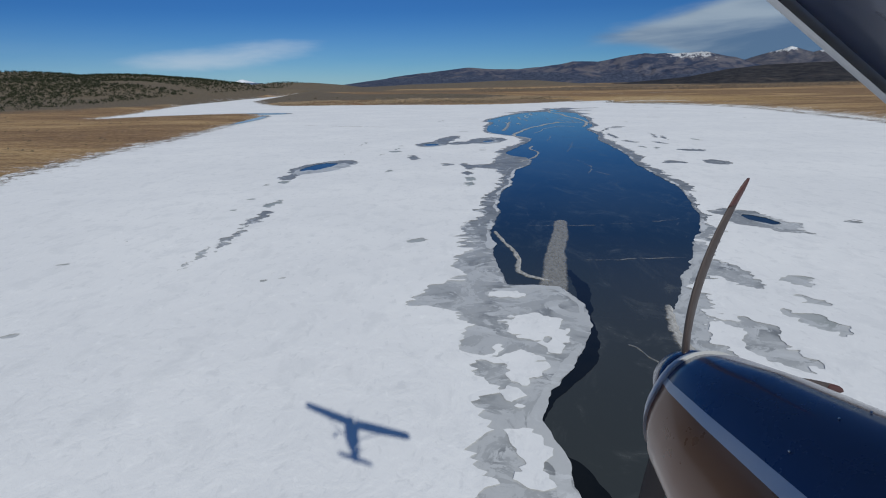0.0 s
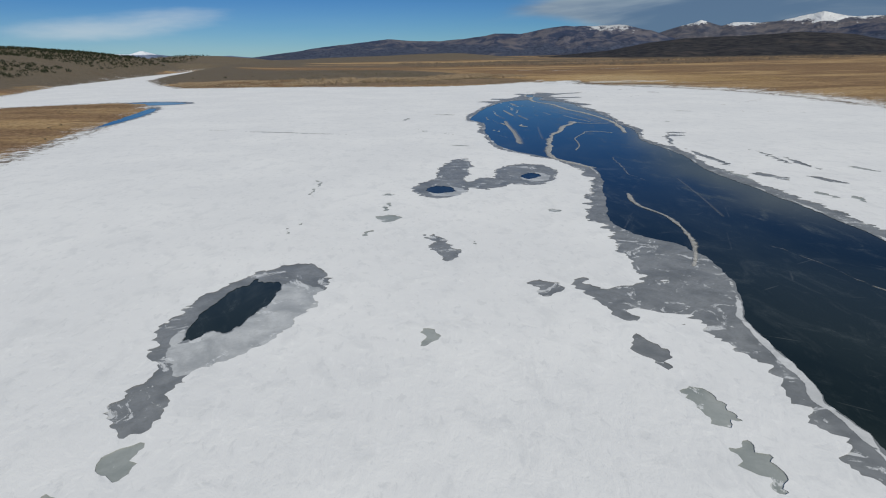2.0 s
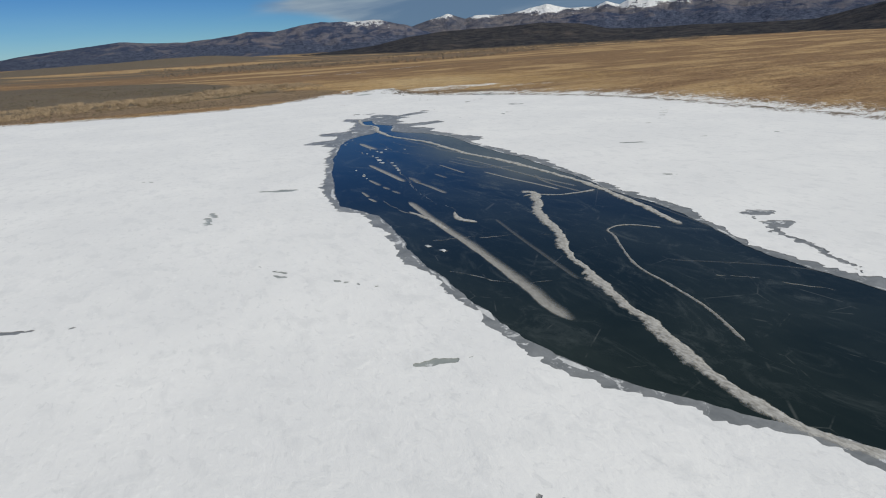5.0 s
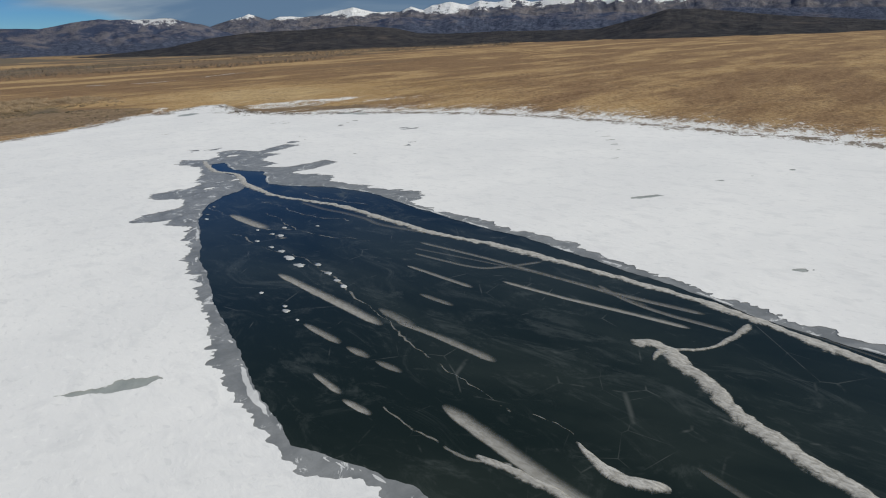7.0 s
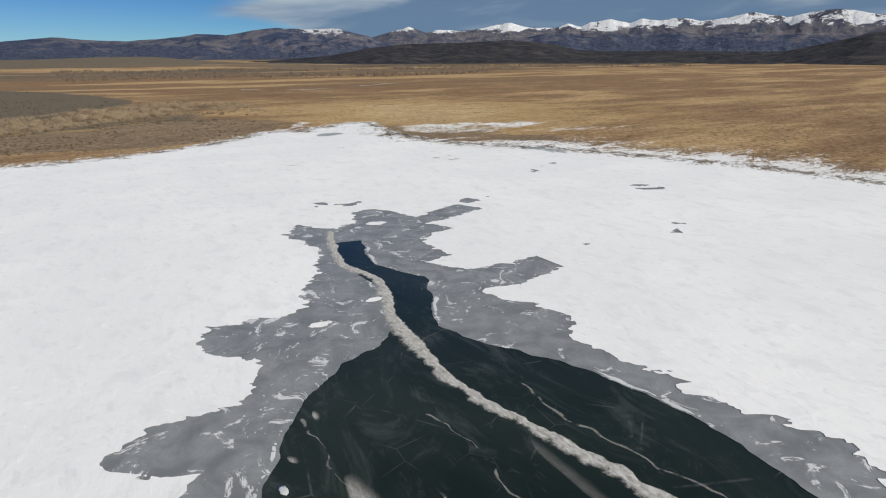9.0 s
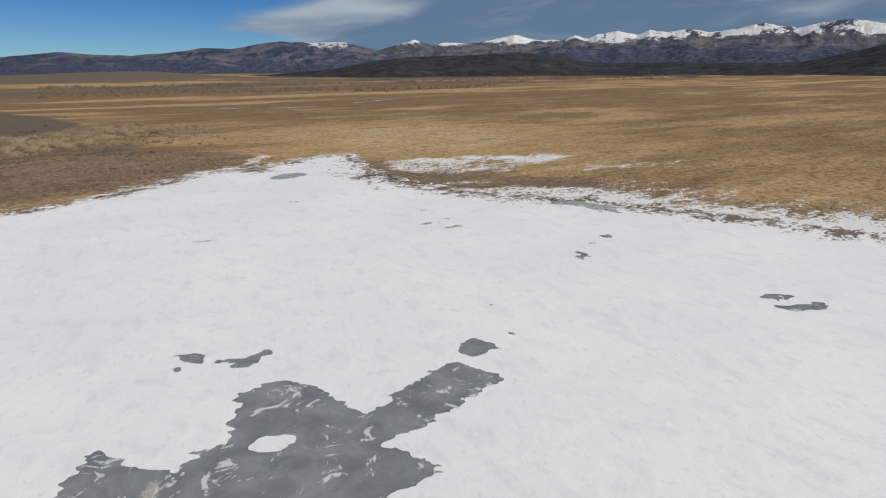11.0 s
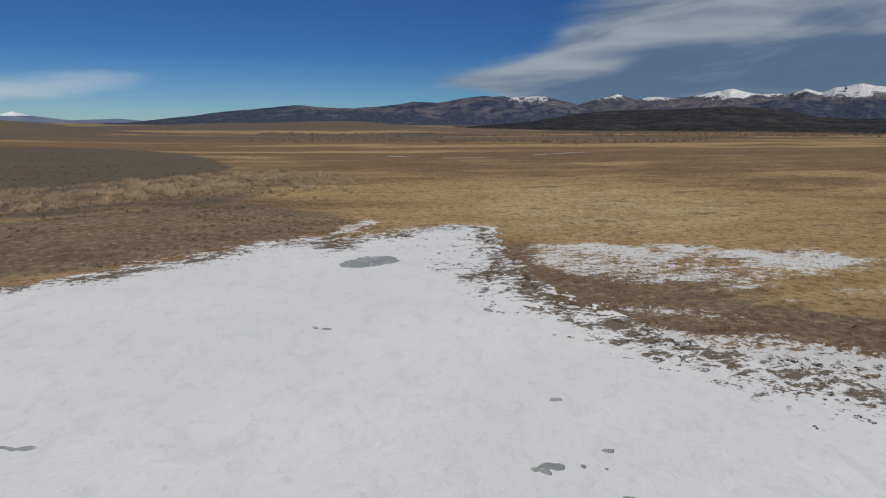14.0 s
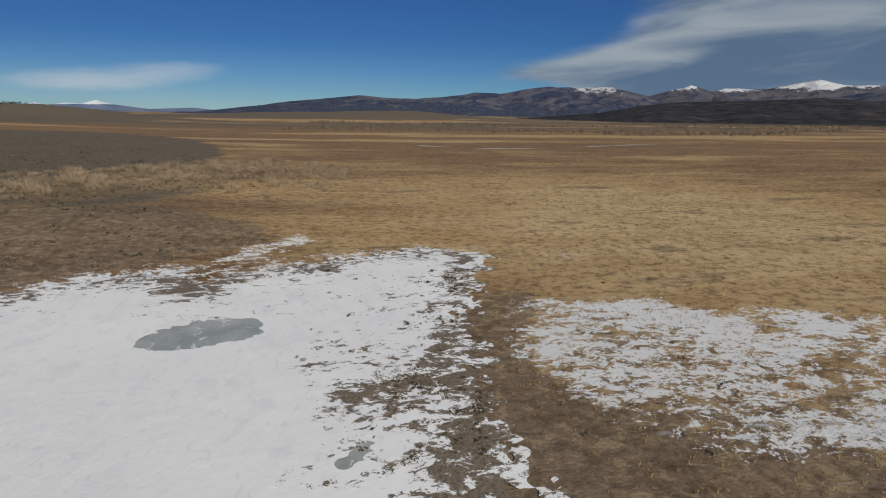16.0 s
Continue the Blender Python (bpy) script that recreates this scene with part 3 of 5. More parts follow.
FLOES = [(5.9, 35.4, 2.1, 2, -10), (4.6, 29.6, 1.1, 1.9, -8), (6.9, 32.4, 0.8, 1.2, -20), (3.3, 21.2, 0.7, 2.2, -4), (3.6, 26.6, 0.6, 0.8, 0), (4.2, 41.4, 1.4, 0.55, 12), (2.9, 31.5, 0.35, 1.3, 0),
         (18.7, 36.9, 0.54, 1.24, 23), (25.6, 54.8, 0.62, 1.67, 22), (33, 73.2, 0.71, 1.38, 12), (17.6, 33.8, 1.02, 1.98, 3), (20.5, 40.6, 1.07, 2.24, 22), (74.6, 311.7, 1.98, 0.84, -29), (57.5, 320.4, 0.73, 0.53, 3), (70.8, 344.5, 1.46, 0.89, -28), (50.9, 317.9, 1.04, 0.44, -16),
         (40.7, 310, 1.02, 0.54, -18), (68.9, 292.7, 1.13, 0.61, -35)]


def melt_field(x, y, water):
    """Bare ice where negative: a rim along the water, and melt patches with torn, finger-like edges."""
    wide = np.interp(y, (-28, 63, 113, 154, 194, 273, 292, 311, 359), (2.6, 2.2, 1.7, 2.0, 1.2, 1.5, 1.6, 1.0, 0.6))
    wide = np.where(ellipses(PONDS, x, y) < 8, 0.6, wide)
    wide = wide + np.where((x < 24) & (x > 2), np.interp(y, (100, 107, 113, 121, 128), (0.0, 3.0, 5.4, 5.0, 0.0)), 0.0)
    wide = wide + np.where(x < 11, np.interp(y, (8, 20, 26, 31, 35, 40, 45, 49), (0.8, 1.0, 0.6, 3.0, 5.0, 3.6, 0.2, 0.0)), 0.0)
    c = np.interp(y, (120, 250), (1.0, 0.84))
    sn = np.sqrt(1 - c * c)
    u, v = x * c - y * sn, x * sn + y * c
    du = 3.0 * fbm(u * 0.35, v * 1.5, 2.2, 4, 31, 0.6) + 1.5 * fbm(u * 0.4, v * 1.6, 0.55, 3, 35, 0.6)
    dv = 0.9 * fbm(u * 0.6, v, 2.5, 4, 37) + 0.35 * fbm(u * 0.5, v, 0.5, 3, 39)
    wx, wy = x + du * c + dv * sn, y - du * sn + dv * c
    rim = water - wide * (1.0 + 1.9 * fbm(x, y, 7.0, 3, 21)) + 1.3 * (du * 0.9 + 0.4 * dv) * np.clip(wide / 2.2, 0.5, 1.3)
    far = np.interp(y, (273, 306, 370, 400), (0.0, 1.0, 1.0, 0.4))
    tear = np.interp(y, (63, 87, 164, 194), (0.8, 0.62, 0.62, 0.8))
    px, py = (1 - tear) * x + tear * wx + far * 4.2 * fbm(x, y, 3.2, 3, 41, 0.6), (1 - tear) * y + tear * wy + far * 3.0 * fbm(x, y, 3.0, 3, 45, 0.6)
    thin = lambda row: row[0] > 40 and row[1] < 135 and row[2] * row[3] >= 1.6
    small = [row for row in PATCHES if row[2] * row[3] < 1.6]
    f = np.minimum(rim, ellipses([row for row in PATCHES if row[2] * row[3] >= 1.6 and not thin(row)], px, py) + 1.5 * fbm(x, y, 1.3, 3, 43, 0.7))
    f = np.minimum(f, ellipses([row for row in PATCHES if thin(row)], px, py) + 0.75 + 3.2 * fbm(x * 0.8 + y * 0.3, 0.35 * y, 1.6, 3, 49, 0.65))
    f = np.minimum(f, inside_distance(CROSS, x + 0.6 * (wx - x), y + 0.6 * (wy - y)) + 3.0 * fbm(u * 0.5, v * 1.6, 2.0, 5, 43, 0.72))
    f = np.minimum(f, ellipses(small, px, py) + 0.08 + 1.1 * fbm(x, y, 0.8, 2, 47, 0.7))
    floes = ellipses(FLOES, 0.4 * x + 0.6 * wx, 0.4 * y + 0.6 * wy) + np.interp(y, (50, 80), (2.2, 0.6)) * fbm(x, y, 1.1, 4, 53, 0.65)
    return np.maximum(f, -floes)


# ---- ice sheets, cut along the fields ----
CASES = {1: [[0, 4, 7]], 2: [[1, 5, 4]], 3: [[0, 1, 5, 7]], 4: [[2, 6, 5]], 5: [[0, 4, 7], [2, 6, 5]], 6: [[1, 2, 6, 4]], 7: [[0, 1, 2, 6, 7]],
         8: [[3, 7, 6]], 9: [[0, 4, 6, 3]], 10: [[1, 5, 4], [3, 7, 6]], 11: [[0, 1, 5, 6, 3]], 12: [[2, 3, 7, 5]], 13: [[0, 4, 5, 2, 3]], 14: [[1, 2, 3, 7, 4]],
         15: [[0, 1, 2, 3]]}


def contour_sheet(x, y, f, z):
    """Faces of the part of square grids (blocks, n, n) where f < 0, cut along the line f = 0."""
    c = lambda a: np.stack([a[:, :-1, :-1], a[:, :-1, 1:], a[:, 1:, 1:], a[:, 1:, :-1]], -1).reshape(-1, 4)
    X, Y, F = c(x), c(y), c(f)
    code = ((F < 0) * np.array([1, 2, 4, 8])).sum(1)
    X, Y, F, code = X[code > 0], Y[code > 0], F[code > 0], code[code > 0]
    G = np.roll(F, -1, 1)
    t = np.where(F != G, F / np.where(F != G, F - G, 1), 0.5).clip(0.001, 0.999)
    X = np.concatenate([X, X + t * (np.roll(X, -1, 1) - X)], 1)
    Y = np.concatenate([Y, Y + t * (np.roll(Y, -1, 1) - Y)], 1)
    verts, loops, sizes = [], [], []
    base = 0
    for key, polys in CASES.items():
        rows = code == key
        if not rows.any():
            continue
        for poly in polys:
            px, py = X[rows][:, poly], Y[rows][:, poly]
            n, k = px.shape
            verts.append(np.stack([px, py, np.full(px.shape, z)], -1).reshape(-1, 3))
            sizes.append(np.full(n, k))
            base += n * k
    v, sizes = np.concatenate(verts), np.concatenate(sizes)
    keys = np.round(v[:, :2] * 500).astype(np.int64)
    _, first, inverse = np.unique(keys[:, 0] * 4000037 + keys[:, 1], return_index=True, return_inverse=True)
    return v[first], inverse, sizes


def sheet_mesh(name, v, idx, sizes, mat):
    me = bpy.data.meshes.new(name)
    me.vertices.add(len(v))
    me.vertices.foreach_set("co", np.asarray(v, np.float32).ravel())
    me.loops.add(len(idx))
    me.loops.foreach_set("vertex_index", np.asarray(idx, np.int32))
    me.polygons.add(len(sizes))
    me.polygons.foreach_set("loop_start", np.r_[0, np.cumsum(sizes)[:-1]].astype(np.int32))
    me.update(calc_edges=True)
    me.materials.append(mat)
    return me


def nearest_ellipse(rows, x, y, always=False):
    """Index of the nearest ellipse, or -1 where none is near."""
    best, owner = np.full(x.shape, 1e9 if always else 0.9), np.full(x.shape, -1)
    for k, row in enumerate(rows):
        d = ellipses([row], x, y)
        owner, best = np.where(d < best, k, owner), np.minimum(best, d)
    if not always:
        owner = np.where(inside_distance(LEAD, x, y) < 2.2, -1, owner)
    return owner


def keep_faces(v, idx, sizes, start, mask):
    take = np.repeat(mask, sizes)
    used, inverse = np.unique(idx[take], return_inverse=True)
    return v[used], inverse, sizes[mask]


def loose_pieces(v, idx, sizes):
    """Label of the connected piece of each face, and the area of each piece."""
    face = np.repeat(np.arange(len(sizes)), sizes)
    lab = np.arange(len(v))
    while True:
        low = np.full(len(sizes), len(v))
        np.minimum.at(low, face, lab[idx])
        new_lab = lab.copy()
        np.minimum.at(new_lab, idx, low[face])
        new_lab = new_lab[new_lab]
        if (new_lab == lab).all():
            break
        lab = new_lab
    piece = lab[idx[np.r_[0, np.cumsum(sizes)[:-1]]]]
    names, piece = np.unique(piece, return_inverse=True)
    return piece, np.bincount(piece)


def build_lake():
    B, n = 8.0, 33
    bx, by = np.meshgrid(np.arange(-376, 176, B), np.arange(-80, 1008, B))
    bx, by = bx.ravel(), by.ravel()
    mx, my = bx + B / 2, by + B / 2
    shore = shore_field(mx, my)
    keep = shore < 12
    bx, by, mx, my, shore = bx[keep], by[keep], mx[keep], my[keep], shore[keep]
    wat = np.minimum(inside_distance(LEAD, mx, my), ellipses(PONDS, mx, my))
    spot = np.minimum(wat - 9, ellipses(PATCHES, mx, my) - 2)
    near = (spot < 7) & (mx > -125)
    busy = near | (np.abs(shore) < 12)
    u = np.linspace(0, B, n)
    x = bx[busy][:, None, None] + u[None, None, :] + 0 * u[None, :, None]
    y = by[busy][:, None, None] + u[None, :, None] + 0 * u[None, None, :]
    s = shore_field(x, y) - 1.1 + 4.5 * fbm(x, y, 10.0, 5, 51, 0.62) + 4.2 * fbm(x, y, 2.4, 4, 55, 0.65)
    s = s + 5.0 * fbm(x, y, 0.85, 2, 57, 0.6) * np.clip(1 - np.abs(s) / 5, 0, 1)
    w = water_field(x, y)
    g = melt_field(x, y, w)
    # still blocks: one quad each
    still = ~busy & (shore < 0)
    q = np.stack([np.stack([bx[still] + a, by[still] + b, 0 * bx[still]], -1) for a, b in ((0, 0), (B, 0), (B, B), (0, B))], 1).reshape(-1, 3)
    v, idx, sizes = contour_sheet(x, y, np.maximum(-g, s), 0.0)
    snow = sheet_mesh("snow_covered_ice", np.concatenate([v, q]), np.concatenate([idx, len(v) + np.arange(len(q))]), np.concatenate([sizes, np.full(len(q) // 4, 4)]), SNOW)
    co = np.concatenate([v, q])
    d = shore_field(co[:, 0], co[:, 1])
    reed = np.where(d > -30, reed_field(co[:, 0], co[:, 1], d), 0.0)
    snow.attributes.new("reed", "FLOAT", "POINT").data.foreach_set("value", reed[: len(snow.vertices)].astype(np.float32))
    tagged(new("lake_ice", snow), "white wind-packed snow on the frozen lake", "snow-covered ice", kind="structure")
    v, idx, sizes = contour_sheet(x, y, np.maximum(np.maximum(g - 0.25, -w - 0.12), s), -0.035)
    start = np.r_[0, np.cumsum(sizes)[:-1]]
    mid = v[idx[start]][:, :2]
    owner = nearest_ellipse(PATCHES, mid[:, 0], mid[:, 1])
    specks = owner < 0
    for k in np.unique(owner[owner >= 0]):
        one = np.flatnonzero(owner == k)
        part_v, part_idx, part_sizes = keep_faces(v, idx, sizes, start, owner == k)
        piece, count = loose_pieces(part_v, part_idx, part_sizes)
        for c in range(len(count)):
            if count[c] < max(12, 0.12 * count.max()) and count[c] < 200:
                specks[one[piece == c]] = True
                continue
            sheet = sheet_mesh("melt_patch", *keep_faces(part_v, part_idx, part_sizes, None, piece == c), PALE if PATCHES[k][1] > 366 or (PATCHES[k][1] < 300 and PATCHES[k][2] * PATCHES[k][3] < 2.0) else GREY)
            tagged(new("melt_patch", sheet), "ragged grey patch of bare wet ice in the snow", "ice patch", "melt patches in the snow")
    v, idx, sizes = keep_faces(v, idx, sizes, start, specks)
    piece, count = loose_pieces(v, idx, sizes)
    big = [c for c in np.argsort(-count) if count[c] >= 60]
    for c in big:
        sheet = sheet_mesh("bare_ice", *keep_faces(v, idx, sizes, None, piece == c), GREY)
        tagged(new("bare_ice", sheet), "wet grey bare ice with slushy white rinds along the open lead", "bare ice", "bare ice along the lead")
    tagged(new("ice_specks", sheet_mesh("ice_specks", *keep_faces(v, idx, sizes, None, ~np.isin(piece, big)), GREY)), "specks of grey bare ice in the snow", "bare ice", kind="stuff")
    # pale slush refrozen round the open pools
    for row in APRONS:
        f = ellipses([row], x, y) + 1.9 * fbm(x, y, 1.8, 4, 93, 0.65) * min(row[2] / 2.5, 1)
        v, idx, sizes = contour_sheet(x, y, np.maximum(f, -w), -0.03)
        piece, count = loose_pieces(v, idx, sizes)
        sheet = sheet_mesh("slush_apron", *keep_faces(v, idx, sizes, None, piece == count.argmax()), APRON)
        tagged(new("slush_apron", sheet), "pale refrozen slush beside an open pool", "slush", "slush round the open pools")
    # white slush frozen along the water's edge
    band = np.abs(np.where(ellipses(PONDS, x, y) < 3, 9.0, w) - 0.22) - np.interp(y, (40, 130), (0.20, 0.0)) - 0.9 * fbm(x, y, 4.0, 3, 91) * np.interp(y, (30, 120), (1.5, 1.0))
    v, idx, sizes = contour_sheet(x, y, np.maximum(np.maximum(band, s), 0.1 - np.abs(shore_field(x, y)) / 50), -0.028)
    tagged(new("slush_rim", sheet_mesh("slush_rim", v, idx, sizes, SLUSH)), "thin white rim of frozen slush along the open water", "slush", kind="structure")
    v, idx, sizes = contour_sheet(x, y, np.maximum(w, s), -0.06)
    start = np.r_[0, np.cumsum(sizes)[:-1]]
    mid = v[idx[start]][:, :2]
    pond = ellipses(PONDS, mid[:, 0], mid[:, 1]) < inside_distance(LEAD, mid[:, 0], mid[:, 1])
    owner = np.where(pond, nearest_ellipse(PONDS, mid[:, 0], mid[:, 1], True), -1)
    for k in np.unique(owner[owner >= 0]):
        tagged(new("melt_pond", sheet_mesh("melt_pond", *keep_faces(v, idx, sizes, start, owner == k), WATER)), "small dark pool of open water in the grey ice", "pool", "open pools in the ice")
    v, idx, sizes = keep_faces(v, idx, sizes, start, owner < 0)
    tagged(new("water", sheet_mesh("water", v, idx, sizes, WATER)), "dark open lead with thin clear ice reflecting the blue sky", "water", kind="structure")


build_lake()


# ---- land: one sheet out to the horizon ----
def land_height(x, y, d):
    z = np.where(d < 0, np.maximum(d * 0.03 - 0.10 + 0.08 * fbm(x, y, 6, 4, 65), -0.7) + np.clip((d + 12) / 12, -1, 0) * 0.4, -0.10 + 0.6 * (1 - np.exp(-np.maximum(d, 0) / 14)))
    out = np.clip(d / 25, 0, 1)
    z = z + out * 0.25 * fbm(x, y, 12, 3, 61)
    hill = 26 * bell(x, y, -620, 800, 330, 240, 20) + 24 * bell(x, y, -900, 500, 420, 260, 0) + 15 * bell(x, y, -430, 900, 170, 170, 0) + 20 * bell(x, y, -290, 1200, 140, 110, 0) + 6 * bell(x, y, -360, 650, 80, 90, 20)
    hill = hill + 3.4 * bell(x, y, -30, 650, 90, 100, 0) + 1.3 * bell(x, y, 78, 478, 30, 16, 0)
    hill = hill + 13 * bell(x, y, 40, 1780, 330, 200, 0) + 9 * bell(x, y, 270, 1760, 120, 170, 0) + 5 * bell(x, y, -550, 1500, 420, 330, 10)
    z = z + np.clip(d / 40, 0, 1) * hill * (1 + 0.5 * fbm(x, y, 160, 4, 71))
    return z


def spaced(fine_lo, fine_hi, step, limit, grow=1.07):
    mid = list(np.arange(fine_lo, fine_hi + step / 2, step))
    s, a = step, mid[-1]
    while a < limit:
        s *= grow
        a += s
        mid.append(a)
    s, a = step, mid[0]
    while a > -limit:
        s *= grow
        a -= s
        mid.insert(0, a)
    return np.array(mid)


def build_land():
    gx, gy = spaced(60, 190, 1.0, 4600, 1.035), spaced(360, 480, 1.0, 4600, 1.035)
    x, y = np.meshgrid(gx, gy)
    d = shore_field(x, y)
    z = land_height(x, y, d)
    ny, nx = x.shape
    v = np.stack([x, y, z], -1).reshape(-1, 3)
    i = np.arange(ny * nx).reshape(ny, nx)
    idx = np.stack([i[:-1, :-1], i[:-1, 1:], i[1:, 1:], i[1:, :-1]], -1).reshape(-1)
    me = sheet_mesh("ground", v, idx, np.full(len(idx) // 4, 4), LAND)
    me.polygons.foreach_set("use_smooth", np.ones(len(me.polygons), bool))
    east = np.clip((x - 116) / 12, 0, 1) * np.clip((475 - y) / 26, 0, 1)
    earth = -inside_distance([(130.6, 456), (137, 468), (144.2, 468.5), (133.4, 443.4), (129.4, 435.6), (128.8, 430), (131.2, 424.2), (134.3, 421.4), (137, 416.5), (143.8, 407), (158, 396), (152, 388),
                              (139, 400.6), (133, 403), (129, 406), (126, 410), (123.4, 417.4), (124, 422), (124.4, 430.2), (125.6, 441)], x, y)
    drift = -inside_distance([(129, 433.5), (133.4, 443.4), (141.8, 442.8), (149.5, 437.5), (156.5, 440), (162, 433), (176, 430), (176, 420), (159, 417), (148, 410), (142.2, 412.6), (136, 418.4), (131.2, 423.6), (128.8, 429.9)], x, y)
    spit = -inside_distance([(101.4, 461), (104, 467.2), (111, 474.8), (112.2, 470), (107, 461.4)], x, y)
    shore = np.where(d < 0, 0.30, (0.36 + 0.16 * (1 - east)) * np.exp(-np.maximum(d, 0) / 3.2)) * (1 - 0.35 * east)
    shore = shore + east * (0.50 * np.exp(-((d - 3) / 7) ** 2) * np.clip((418 - y) / 8, 0, 1) + 0.24 * np.exp(-((d - 14) / 12) ** 2) * np.clip((405 - y) / 10, 0, 1) + 0.30 * bell(x, y, 176, 404, 22, 9, -30))
    shore = shore * np.clip(0.5 - earth / 2.5, 0, 1)
    shore = np.maximum(shore, (0.60 + 1.1 * fbm(x, y, 9, 4, 83, 0.6)) * np.clip((drift - 0.5 + 11 * fbm(x, y, 6, 5, 85, 0.65)) / 4 + 0.5, 0, 1))
    shore = np.maximum(shore, 0.50 * bell(x, y, 133, 409, 9, 2.0, -28)) + 0.26 * bell(x, y, 141, 456, 3.5, 9, -10)
    shore = np.maximum(shore, 0.62 * np.clip((spit + 4 * fbm(x, y, 3, 4, 89, 0.6)) / 2 + 0.5, 0, 1))
    gold = 0.42 - 0.5 * bell(x, y, -84, 492, 87, 28, 0) + 1.15 * bell(x, y, 170, 482, 32, 40, -25) + 0.25 * bell(x, y, 180, 468, 90, 55, 0) + 1.0 * bell(x, y, 70, 727, 80, 8, 2) + 0.3 * bell(x, y, 128, 520, 22, 40, -10) - 0.35 * bell(x, y, 250, 900, 500, 120, 0)
    mound = -inside_distance([(-330, 800), (-55, 800), (15, 730), (58, 662), (74, 610), (66, 556), (42, 532), (-40, 536), (-330, 570)], x, y)
    belt = -inside_distance([(-60, 545), (28, 535), (64, 560), (84, 600), (106, 580), (92, 520), (82, 497), (45, 483), (-60, 500)], x, y)
    bare = -inside_distance([(-60, 500), (45, 483), (83, 499), (104, 480), (108, 470), (90, 457), (70, 445), (56, 440), (-50, 466)], x, y)
    soil = 0.85 * np.clip(bare / 8 + 0.5, 0, 1) + 0.8 * np.clip(earth / 2.5 + 0.5, 0, 1) * np.clip((458 - y) / 20, 0, 1) + 0.5 * east * np.exp(-((d - 8) / 12) ** 2) * np.clip((425 - y) / 10, 0, 1) + 0.45 * np.clip(drift / 8 + 0.6, 0, 1)
    sage = 0.95 * np.clip(mound / 10 + 0.5, 0, 1) + 0.42 * np.clip(belt / 14 + 0.5, 0, 1) + 0.9 * (z > 7) + 0.8 * np.clip((z - 1.2) / 2.5, 0, 1) * (x < -220) + 0.9 * bell(x, y, -330, 650, 200, 160, 0)
    stripe = fbm(x * 0.13 + 0.05 * y, y, 75, 4, 77, 0.6) * np.clip((y - 590) / 140, 0, 1)
    gold = gold + 1.9 * stripe + 0.9 * fbm(x * 0.45, y, 26, 4, 79, 0.6) * np.clip((y - 455) / 40, 0, 1)
    sage = sage + 0.9 * np.clip((z - 3) / 4, 0, 1) + 0.45 * np.clip((y - 800) / 300, 0, 1) - 2.4 * stripe + 0.35 * bell(x, y, -71.1, 498.7, 182.5, 32, 0)
    for name, val in (("shore", shore), ("gold", gold), ("sage", sage), ("soil", soil)):
        me.attributes.new(name, "FLOAT", "POINT").data.foreach_set("value", np.asarray(val, np.float32).ravel())
    tagged(new("ground", me), "flat dry meadow with golden grass, brown brush and snow remnants", "ground", kind="structure")


build_land()

# ---- distant hills and mountains ----
SKYLINE = [(8, 0), (12, 0.8), (16, 1.3), (20, 1.6), (25, 1.4), (27.4, 1.5), (29, 2.0), (31.1, 2.55), (32.8, 2.0), (33.7, 2.25), (36, 2.3), (38.1, 2.45), (40.6, 2.95), (42.3, 2.5), (43.9, 2.45), (44.9, 2.3), (46, 2.75),
           (47.2, 2.45), (48, 2.8), (49.8, 3.0), (51.5, 2.7), (52.5, 3.05), (54, 2.9), (55.4, 3.1), (57.3, 2.8), (60, 3.15), (61.5, 3.35), (64, 2.95), (65.5, 3.3), (67.2, 3.45), (70, 3.0), (73, 3.2), (77, 2.9), (82, 2.8), (95, 1.8)]
MIDDLE = [(-30, -1), (-18, -0.9), (-14, -0.3), (-8, 0.45), (-4, 0.95), (0, 1.4), (1.2, 1.55), (3, 1.35), (6.5, 1.2), (9.5, 1.55), (12, 1.95), (14.5, 1.8), (18.9, 2.45), (21.6, 2.4), (24.5, 2.4), (27, 1.8), (28.6, 1.2), (30, 0.9), (33, 0.9), (36, 1.1),
          (39, 1.3), (42, 1.6), (44, 1.9), (46, 2.0), (48, 1.6), (50, 1.9), (52, 1.7), (54, 1.6), (56, 2.0), (58, 1.6), (60, 1.9), (64, 1.6), (67, 1.5), (70, 1.4), (75, 1.6), (80, 1.2), (95, 0.6)]
WOODS = [(8, -0.9), (16, -0.5), (20, -0.2), (23.5, 0.1), (27, 0.75), (30.5, 1.15), (35.5, 1.2), (40.5, 1.45), (44.5, 1.1), (47, 0.5), (50, 0.35), (55, 0.4), (60, 0.3), (64.7, 0.3), (67.8, 1.0), (70.8, 1.8), (74, 1.6), (80, 0.8), (92, -0.3)]


